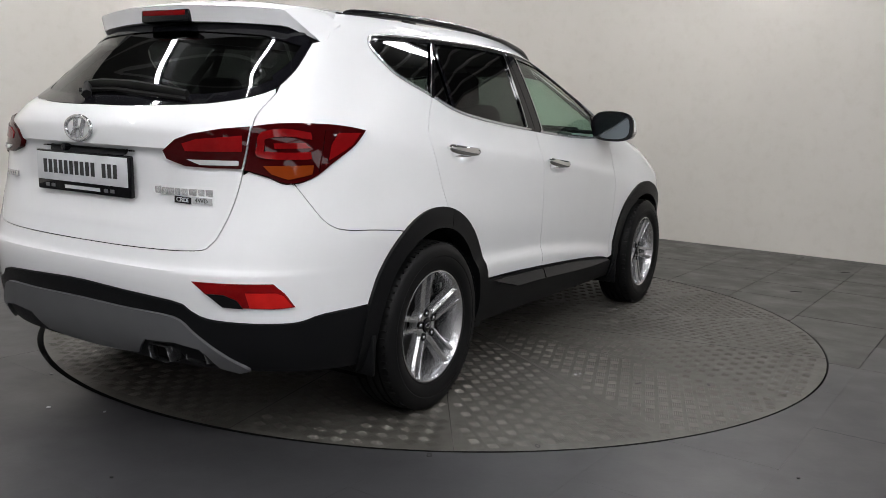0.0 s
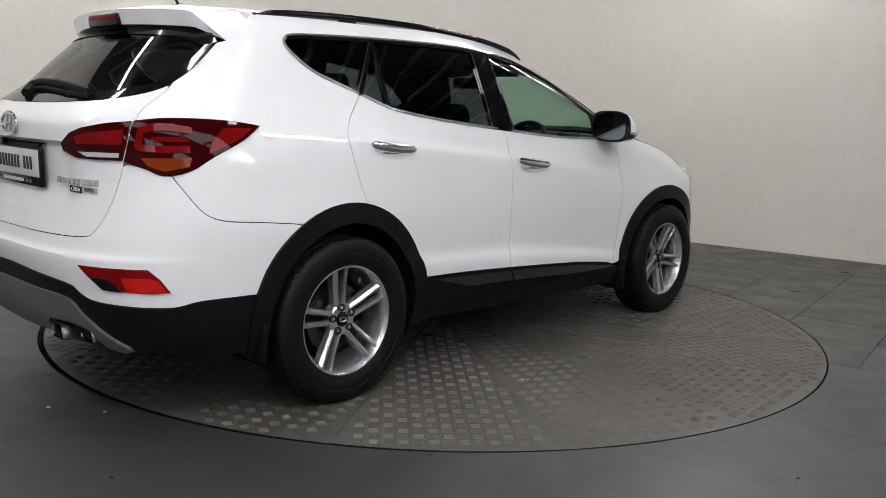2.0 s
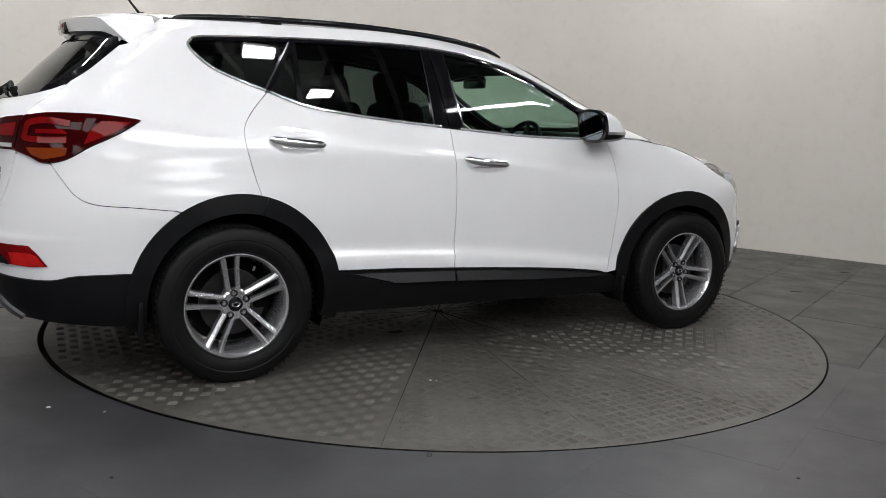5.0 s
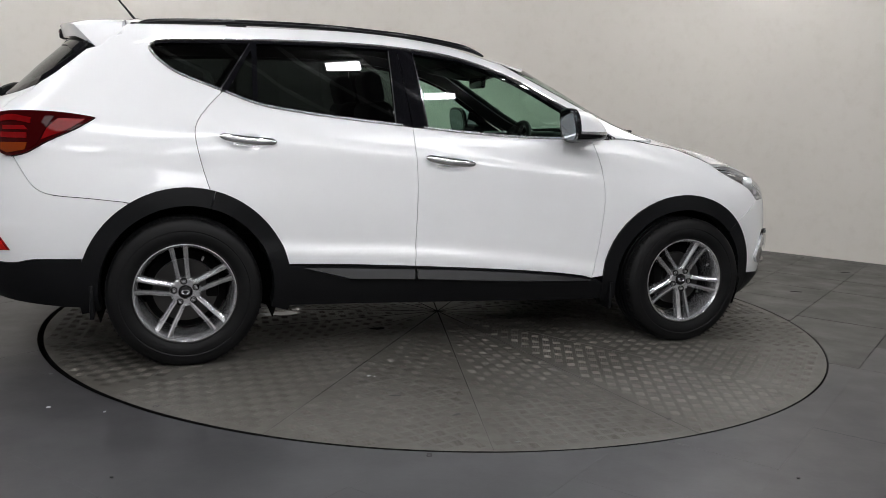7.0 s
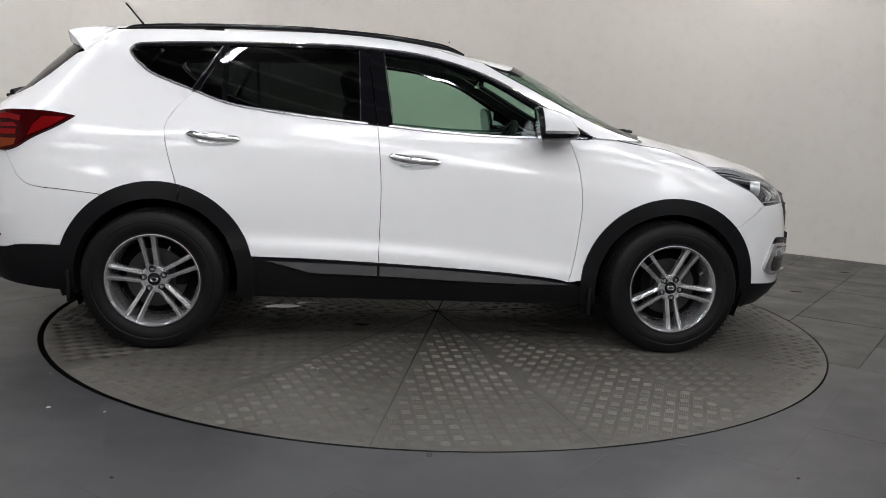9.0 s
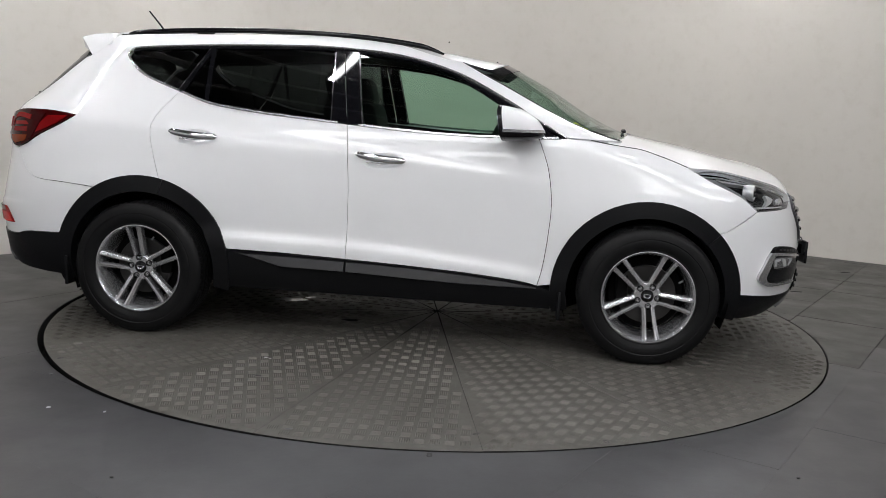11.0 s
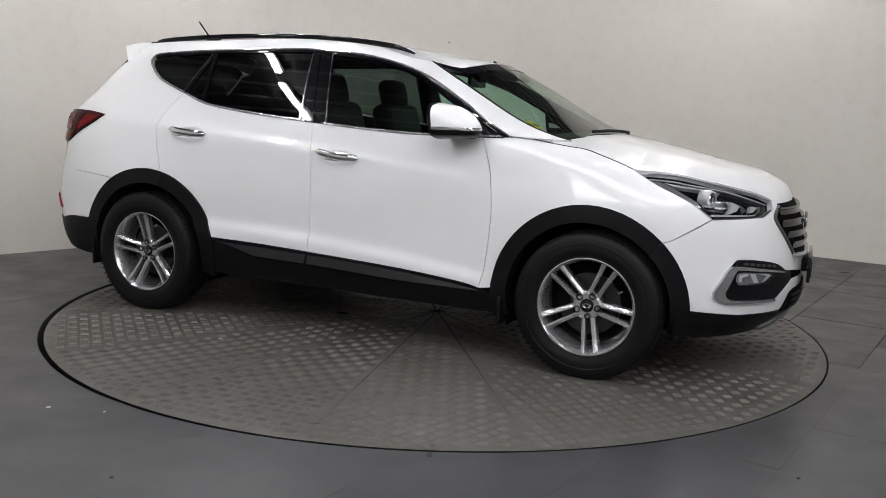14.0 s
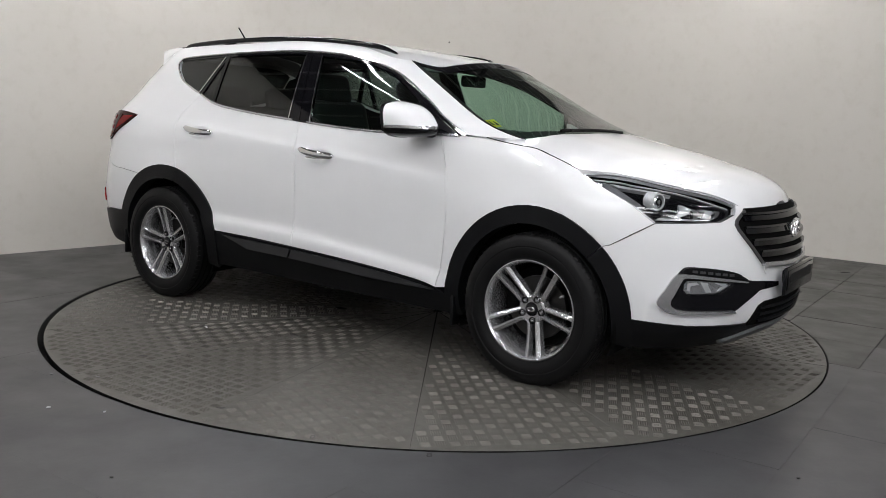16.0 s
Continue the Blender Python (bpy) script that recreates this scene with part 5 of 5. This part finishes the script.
def build_roof(car):
    ed = [(NOSE(q, z).x - 0.003, abs(NOSE(q, z).y)) for q, z in reversed(WS_TOP)] + curve([(x, y) for x, y, z in reversed(ROOF_EDGE)], 3) + [(-1.63, 0.3), (-1.64, 0.0)]
    panel("roof", ed + [(x, -y) for x, y in reversed(ed)], ROOF, WHITE, car, step=(0.06, 0.05), flange=0.03, back=True)
    # rear spoiler
    bm = bmesh.new()
    rings = []
    n = 56
    for i in range(n + 1):
        u = 2 * i / n - 1
        y = 0.614 * u
        a = abs(u)
        t = max(0.0, (a - 0.85) / 0.15)
        b = min(a, 0.87)
        xe, ze = -1.955 + 0.150 * b * b + 0.106 * t, 1.606 - 0.022 * b * b - 0.112 * t
        rz = ROOF(-1.63, abs(y)).z - 0.030 * t
        zb = ze - 0.058 * (1 - t)
        gx = max(xe + 0.05, -1.88 + 0.12 * a * a)
        mid = [(-1.625 + (xe + 1.625) * q, rz + (ze - rz) * q + 0.010 * (1 - t)) for q in (0.35, 0.7)]
        sec = [(-1.615, rz - 0.03), (-1.625, rz), *mid, (xe + 0.012, ze + 0.003), (xe, ze - 0.002), (xe + 0.003, ze - 0.010 * (1 - t) - 0.002),
               (xe + 0.016, zb - 0.003), (gx, zb - 0.006), (max(gx, -1.72), zb + 0.01)]
        rings.append([bm.verts.new((x, y, z)) for x, z in sec])
    for a, b in zip(rings, rings[1:]):
        for j in range(len(a) - 1):
            bm.faces.new((a[j], a[j + 1], b[j + 1], b[j]))
    bm.faces.new(rings[0])
    bm.faces.new(rings[-1])
    bmesh.ops.recalc_face_normals(bm, faces=bm.faces)
    sp = part("rear_spoiler", bm, WHITE, car, "white roof spoiler over the rear window", sharp=42)
    bl = part("brake_lamp", box_bm((0.05, 0.27, 0.050), (-1.928, 0, 1.566), 0.010), GLOSS_BK, sp, "high red brake lamp")
    part("brake_lens", box_bm((0.012, 0.24, 0.020), (-1.950, 0, 1.576), 0.004), RED, bl)
    for s in (-1, 1):
        pts = curve([(-1.56, s * 0.560, 1.608), (-1.50, s * 0.566, 1.628), (-1.30, s * 0.573, 1.643), (-1.036, s * 0.576, 1.653), (-0.689, s * 0.576, 1.657), (-0.40, s * 0.573, 1.648), (-0.157, s * 0.562, 1.634), (0.10, s * 0.540, 1.603), (0.225, s * 0.528, 1.564)], 5)
        rail = part("roof_rail", tube_bm([(x, y, z - 0.015) for x, y, z in pts], 0.013, 10, 1.15, [min(1, 0.35 + 0.13 * min(i, len(pts) - 1 - i)) for i in range(len(pts))]), GLOSS_BK, car, "black roof rail")
        for q in (3, 14, 26):
            x, y, z = pts[q]
            part("rail_foot", box_bm((0.10, 0.014, 0.03), (x, y, z - 0.026), 0.005), GLOSS_BK, rail)
    bm = lathe_bm([(0.030, 0.02), (0.026, -0.008), (0.012, -0.022), (0.001, -0.024)], 20)
    an = part("aerial", bm, SEALING, car, "thin black roof aerial")
    an.matrix_basis = pose(-1.575, 0.01, 1.655, -90, 0, 0)
    mast = part("mast", tube_bm([(0, 0, 0), (-0.055, 0, 0.068), (-0.118, 0, 0.142)], 0.0055, 8, 1, [1.3, 1, 0.9]), SEALING, an)
    mast.matrix_basis = pose(0, 0, 0, -90, 0, 0).inverted() @ pose(0, 0, 0)


def build_cladding(car):
    for sgn in (-1, 1):
        S = SIDE(sgn)
        def ring(name, c, r0, r1, a0, a1):
            o = arc_pts(*c, r1, a0, a1, 22) + arc_pts(*c, r0, a1, a0, 22)
            return panel(name, o, S, BLACK_PL, car, step=(0.05, 0.05), lift=0.014, flange=0.075, gap=0.001, label="black plastic wheel arch cladding")
        ring("wheel_arch", AX_R, 0.398, 0.484, -14, 74.9)
        ring("wheel_arch", AX_R, 0.398, 0.484, 75.0, 193)
        ring("wheel_arch", AX_F, 0.398, 0.482, -14, 43.75)
        ring("wheel_arch", AX_F, 0.398, 0.482, 43.85, 194)
        sill = [(-0.885, 0.470), (-0.222, 0.452), (0.456, 0.411), (0.790, 0.366), (0.865, 0.34), (0.862, 0.248), (-0.22, 0.262), (-0.905, 0.270)]
        panel("sill_cladding", sill, S, BLACK_PL, car, step=(0.06, 0.03), lift=0.005, flange=0.05, gap=0, label="black plastic sill cladding")
        def slope(top, drop, out):
            """The skin with a wedge that stands out more and more below a line."""
            return lambda x, z: S(x, z) + Vector((0, sgn * (0.006 + out * min(max((top(x) - z) / drop, 0.0), 1.0)), 0))
        top = spl((-0.90, 0.462), (-0.222, 0.440), (0.12, 0.424), (0.456, 0.400), (0.79, 0.362))
        low = spl((-0.66, 0.402), (-0.222, 0.390), (0.456, 0.360), (0.79, 0.354))
        for x0, x1, tip in ((-0.80, -0.226, True), (-0.216, 0.785, False)):
            xs = [x0 + (x1 - x0) * k / 12 for k in range(13)]
            o = [(x, top(x)) for x in xs] + [(x, low(x)) for x in reversed(xs) if not tip or x > -0.60]
            panel("door_moulding", o, slope(top, 0.05, 0.022), MOULD, car, step=(0.06, 0.02), lift=0.006, flange=0.026, label="satin black door moulding")
        # wheel well linings
        for c in (AX_R, AX_F):
            bm = bmesh.new()
            r = []
            for i in range(25):
                a = radians(-22 + 224 * i / 24)
                r.append([bm.verts.new((c[0] + q * math.cos(a), sgn * y, c[1] + q * math.sin(a))) for q, y in ((0.425, 0.86), (0.425, 0.58), (0.05, 0.56))])
            for a, b in zip(r, r[1:]):
                for j in range(2):
                    bm.faces.new((a[j], a[j + 1], b[j + 1], b[j]))
            part("wheel_well", bm, DARK, car)
        # mud flaps and jacking foot
        part("mud_flap", box_bm((0.02, 0.17, 0.16), (-1.762, sgn * 0.83, 0.315), 0.006, None), BLACK_PL, car)
        part("mud_flap", box_bm((0.02, 0.15, 0.15), (0.905, sgn * 0.82, 0.27), 0.006, None), BLACK_PL, car)
    part("underbody", box_bm((3.9, 1.06, 0.18), (0.0, 0, 0.31), 0.03), DARK, car)
    part("floor_pan", box_bm((1.6, 1.64, 0.10), (-0.02, 0, 0.32), 0.02), DARK, car)
    part("silencer", box_bm((0.4, 0.9, 0.12), (-1.95, 0, 0.36), 0.05), DARK, car)
    part("suspension_arm", tube_bm([(-1.35, -0.72, 0.35), (-1.2, -0.3, 0.27), (-1.2, 0.3, 0.27), (-1.35, 0.72, 0.35)], 0.04, 8), DARK, car)
    part("suspension_arm", tube_bm([(1.35, -0.72, 0.35), (1.25, -0.3, 0.25), (1.25, 0.3, 0.25), (1.35, 0.72, 0.35)], 0.04, 8), DARK, car)


def build_mirrors(car):
    for s in (-1, 1):
        def shell(z0, z1, grow=1.0):
            """A slice of the rounded housing between two heights."""
            bm = bmesh.new()
            nz, na = 8, 22
            rings = []
            for i in range(nz + 1):
                z = z0 + (z1 - z0) * i / nz
                v = (z - 1.195) / 0.088
                g = max(1 - abs(v) ** 3.0, 0.0) ** (1 / 3.0) * grow
                u = (v + 0.6) / (1.6 if v > -0.6 else 0.4)
                deep = max(1 - u * u, 0.0) ** 0.5 * grow
                ring = []
                for j in range(na + 1):
                    a = math.pi * j / na
                    yy = -math.cos(a) * (0.132 * g)
                    xx = 0.585 + 0.196 * deep * math.sin(a) ** 0.9 - 0.015 * v - 0.012 * math.cos(a)
                    ring.append(bm.verts.new((xx, s * (0.932 - yy), z)))
                rings.append(ring)
            for a, b in zip(rings, rings[1:]):
                for j in range(na):
                    bm.faces.new((a[j], a[j + 1], b[j + 1], b[j]))
                bm.faces.new((a[0], b[0], b[-1], a[-1]))
            bm.faces.new(rings[0])
            bm.faces.new(rings[-1])
            bmesh.ops.remove_doubles(bm, verts=bm.verts, dist=1e-5)
            bmesh.ops.recalc_face_normals(bm, faces=bm.faces)
            return bm
        m = new("door_mirror")
        m.parent = car
        tagged(m, "white door mirror with black lower shell")
        part("cap", shell(1.162, 1.2825), WHITE, m)
        part("lower_shell", shell(1.108, 1.1605, 0.985), GLOSS_BK, m)
        part("indicator", shell(1.154, 1.168, 1.012), BRIGHT, m, "clear indicator strip")
        def plate(scale, x0, depth):
            bm = bmesh.new()
            bmesh.ops.create_circle(bm, cap_ends=True, segments=32, radius=1.0)
            for v in bm.verts:
                x, y = v.co.x, v.co.y
                k = (abs(x) ** 3.0 + abs(y) ** 3.0) ** (-1 / 3.0) if abs(x) + abs(y) > 0.1 else 0
                v.co = Vector((x0 - 0.013 * y * k + 0.012 * x * k, s * (0.932 - x * k * 0.133 * scale), 1.195 + y * k * 0.089 * scale))
            r = bmesh.ops.extrude_face_region(bm, geom=bm.faces[:])
            for v in r["geom"]:
                if isinstance(v, bmesh.types.BMVert):
                    v.co.x += depth
            bmesh.ops.recalc_face_normals(bm, faces=bm.faces)
            return bm
        part("bezel", plate(1.0, 0.570, 0.020), GLOSS_BK, m, "black mirror bezel")
        part("mirror_glass", plate(0.84, 0.566, 0.010), MIRROR, m, "mirror glass")
        part("arm", tube_bm([(0.725, s * 0.800, 1.128), (0.69, s * 0.84, 1.128), (0.65, s * 0.92, 1.140)], 0.024, 10, 0.8), GLOSS_BK, m)


def spoke_bm(base):
    """Five pairs of faceted bars."""
    bms = []
    for k in range(5):
        for side in (-1, 1):
            bm = bmesh.new()
            rings = []
            for r, y, w, d, off in ((0.030, -0.056, 0.024, 0.030, 0.0205), (0.070, -0.062, 0.023, 0.034, 0.0225), (0.150, -0.073, 0.024, 0.040, 0.0265), (0.205, -0.084, 0.026, 0.040, 0.0310), (0.223, -0.090, 0.030, 0.034, 0.0345)):
                o = side * off
                h = w / 2
                sec = [(o - side * h, y + 0.006), (o - side * h * 0.80, y), (o - side * h * 0.15, y), (o + side * h * 0.85, y + 0.009), (o + side * h * 1.15, y + d), (o - side * h * 0.9, y + d)]
                rings.append([bm.verts.new((r, yy, tt)) for tt, yy in sec])
            for a, b in zip(rings, rings[1:]):
                for j in range(6):
                    bm.faces.new((a[j], a[(j + 1) % 6], b[(j + 1) % 6], b[j]))
            bm.faces.new(rings[0])
            bm.faces.new(rings[-1])
            bmesh.ops.recalc_face_normals(bm, faces=bm.faces)
            bmesh.ops.transform(bm, matrix=Matrix.Rotation(-radians(base + 72 * k), 4, "Y"), verts=bm.verts)
            bms.append(bm)
    return bms


def build_wheels(car):
    for x, base in ((-WX, 98), (WX, 62)):
        for s in (-1, 1):
            w = new("wheel")
            w.parent = car
            w.matrix_basis = pose(x, s * 0.825, WZ, 0, 0, 0 if s < 0 else 180)
            prof = [(0.228, -0.088), (0.236, -0.097), (0.241, -0.101), (0.245, -0.100), (0.262, -0.108), (0.290, -0.113), (0.296, -0.111), (0.300, -0.113), (0.322, -0.110), (0.340, -0.102), (0.350, -0.092), (0.3555, -0.078)]
            for g in (-0.056, -0.019, 0.019, 0.056):
                prof += [(0.357, g - 0.006), (0.349, g - 0.004), (0.349, g + 0.004), (0.357, g + 0.006)]
            prof += [(0.3555, 0.078), (0.350, 0.092), (0.322, 0.110), (0.26, 0.108), (0.222, 0.088)]
            bm = lathe_bm(prof, 96)
            for v in bm.verts:
                r = math.hypot(v.co.x, v.co.z)
                if v.co.z < -0.30:
                    k = min((-0.30 - v.co.z) / 0.05, 1)
                    v.co.y *= 1 + 0.04 * k
                v.co.z = max(v.co.z, -WZ + 0.001)
            tyre = part("tyre", bm, RUBBER, w, "worn black tyre", sharp=30)
            # shoulder blocks
            bms = []
            for i in range(72):
                b = box_bm((0.004, 0.030, 0.007), (0.3545, -0.085, 0))
                bmesh.ops.transform(b, matrix=Matrix.Rotation(2 * math.pi * (i + 0.5) / 72, 4, "Y"), verts=b.verts)
                if sum(v.co.z for v in b.verts) / 8 > -0.33:
                    bms.append(b)
                else:
                    b.free()
            tagged(part("tread", join_bm(*bms), RUBBER, tyre, "raised shoulder tread"), kind="stuff")
            rim = part("rim", lathe_bm([(0.238, -0.092), (0.237, -0.097), (0.232, -0.098), (0.227, -0.092), (0.220, -0.080), (0.214, -0.050), (0.206, -0.01), (0.202, 0.06), (0.222, 0.085)], 72), ALLOY, w, "silver alloy rim with five twin spokes")
            hub = lathe_bm([(0.030, -0.052), (0.033, -0.059), (0.060, -0.060), (0.069, -0.054), (0.073, -0.042), (0.076, -0.02)], 48)
            part("spoke_star", join_bm(*spoke_bm(base), hub), ALLOY, rim, sharp=25)
            for k in range(5):
                a = radians(base + 72 * k)
                b = lathe_bm([(0.001, -0.068), (0.0060, -0.068), (0.0085, -0.065), (0.0095, -0.045)], 6)
                seat = lathe_bm([(0.010, -0.058), (0.0135, -0.0645), (0.0160, -0.0648), (0.0165, -0.050)], 16)
                for q in (b, seat):
                    bmesh.ops.translate(q, vec=(0.053 * math.cos(a), 0, 0.053 * math.sin(a)), verts=q.verts)
                part("wheel_nut", b, ALLOY, rim)
                # raised dark ring paints the shade of the hole round each nut
                part("nut_seat", seat, DARK, rim)
            part("centre_cap", lathe_bm([(0.001, -0.066), (0.020, -0.066), (0.029, -0.063), (0.031, -0.055)], 32), GLOSS_BK, rim, "black centre cap")
            bm = lathe_bm([(0.013, -0.0665), (0.0165, -0.068), (0.019, -0.0665)], 28)
            bmesh.ops.scale(bm, vec=(1.05, 1, 0.62), verts=bm.verts)
            part("cap_ring", bm, ALLOY, rim)
            part("brake_disc", lathe_bm([(0.06, 0.0), (0.075, -0.006), (0.150, -0.006), (0.150, 0.018), (0.06, 0.018)], 48), STEEL, w, "worn steel brake disc")
            cal = box_bm((0.06, 0.055, 0.13), (-0.125 if x > 0 else 0.125, 0.004, 0.03), 0.012)
            part("brake_caliper", cal, DARK, w)
            part("backing", lathe_bm([(0.001, 0.03), (0.19, 0.03)], 32), DARK, w)
            v = tube_bm([(0.190 * math.cos(radians(base - 34)), -0.07, 0.190 * math.sin(radians(base - 34))), (0.170 * math.cos(radians(base - 34)), -0.078, 0.170 * math.sin(radians(base - 34)))], 0.005, 8)
            part("tyre_valve", v, SILVER, rim)


def soft_box(size, at, bev, rot=None):
    bm = box_bm(size, (0, 0, 0), bev, None, 4)
    bmesh.ops.transform(bm, matrix=Matrix.Translation(at) @ (rot or Matrix()), verts=bm.verts)
    return bm


def build_interior(car):
    lean = Matrix.Rotation(radians(-14), 4, "Y")
    for y in (-0.40, 0.40):
        s = new("front_seat")
        s.parent = car
        tagged(s, "dark leather front seat")
        part("cushion", soft_box((0.52, 0.50, 0.16), (-0.02, y, 0.66), 0.06), CLOTH, s)
        part("backrest", soft_box((0.14, 0.50, 0.62), (-0.295, y, 0.98), 0.06, lean), CLOTH, s)
        part("headrest", soft_box((0.11, 0.27, 0.19), (-0.378, y, 1.350), 0.05, lean), CLOTH, s)
        for k in (-0.06, 0.06):
            part("headrest_post", tube_bm([(-0.355, y + k, 1.22), (-0.372, y + k, 1.30)], 0.006, 8), CHROME, s)
    rb = new("rear_bench")
    rb.parent = car
    tagged(rb, "dark leather rear bench seat")
    part("cushion", soft_box((0.5, 1.24, 0.16), (-0.88, 0, 0.66), 0.06), CLOTH, rb)
    part("backrest", soft_box((0.14, 1.24, 0.55), (-1.16, 0, 0.97), 0.06, Matrix.Rotation(radians(-20), 4, "Y")), CLOTH, rb)
    for y in (-0.42, 0.0, 0.42):
        part("headrest", soft_box((0.10, 0.25, 0.16), (-1.245, y, 1.285), 0.045, lean), CLOTH, rb)
    part("load_cover", soft_box((0.7, 1.2, 0.03), (-1.75, 0, 1.10), 0.01), TRIM_IN, car)
    da = part("dashboard", soft_box((0.50, 1.46, 0.26), (0.93, 0, 0.965), 0.07), TRIM_IN, car)
    part("instrument_hood", soft_box((0.22, 0.42, 0.09), (0.73, -0.38, 1.105), 0.04), TRIM_IN, da)
    part("console", soft_box((0.9, 0.24, 0.25), (0.3, 0, 0.62), 0.05), TRIM_IN, car)
    bm = bmesh.new()
    rings = []
    for i in range(40):
        a = 2 * math.pi * i / 40
        rings.append([bm.verts.new(((0.185 + 0.015 * math.cos(b)) * math.cos(a), (0.185 + 0.015 * math.cos(b)) * math.sin(a), 0.015 * math.sin(b))) for b in [2 * math.pi * j / 10 for j in range(10)]])
    for i in range(40):
        a, b = rings[i], rings[(i + 1) % 40]
        for j in range(10):
            bm.faces.new((a[j], a[(j + 1) % 10], b[(j + 1) % 10], b[j]))
    bmesh.ops.recalc_face_normals(bm, faces=bm.faces)
    hubb = soft_box((0.15, 0.13, 0.05), (0, 0, -0.01), 0.02)
    sp = [tube_bm([(0, 0, -0.01), (0.175 * math.cos(a), 0.175 * math.sin(a), 0)], 0.018, 8, 0.5) for a in (0.2, math.pi - 0.2, -math.pi / 2)]
    bm = join_bm(bm, hubb, *sp)
    bmesh.ops.transform(bm, matrix=Matrix.Translation((0.47, -0.38, 1.03)) @ Matrix.Rotation(radians(-65), 4, "Y") @ Matrix.Rotation(radians(90), 4, "Z"), verts=bm.verts)
    part("steering_wheel", bm, CLOTH, car, "dark leather steering wheel")
    mi = part("inside_mirror", soft_box((0.03, 0.24, 0.065), (0.385, 0.0, 1.425), 0.015), GLOSS_BK, car)
    part("mirror_stem", tube_bm([(0.40, 0, 1.43), (0.46, 0, 1.49), (0.50, 0, 1.545)], 0.014, 8), TRIM_IN, mi)
    for y in (-0.27, 0.27):
        part("sun_visor", soft_box((0.14, 0.32, 0.018), (0.28, y, 1.490), 0.006, Matrix.Rotation(radians(18), 4, "Y")), TRIM_IN, car)


CAR_OX, CAR_OY = -0.1824, 0.0


def motions(car, table):
    rows_c, rows_t = [], []
    for i in range(33):
        t = i * 0.5
        a = 58.62 - 5.884 * t
        rows_t.append((t, pose(0, 0, 0, 0, 0, a)))
        rows_c.append((t, pose(0, 0, 0, 0, 0, a) @ pose(CAR_OX, CAR_OY, 0)))
    walk(car, rows_c)
    walk(table, rows_t)


floor_ob = build_room()
build_lamps()
table = build_table()
car = thing("car", "white five-door SUV with black wheel arch cladding on the turntable", "car")
build_body(car)
build_windows(car)
build_front(car)
build_rear(car)
build_roof(car)
build_cladding(car)
build_mirrors(car)
build_wheels(car)
build_interior(car)
build_marks(table)
build_tiles(floor_ob)
motions(car, table)
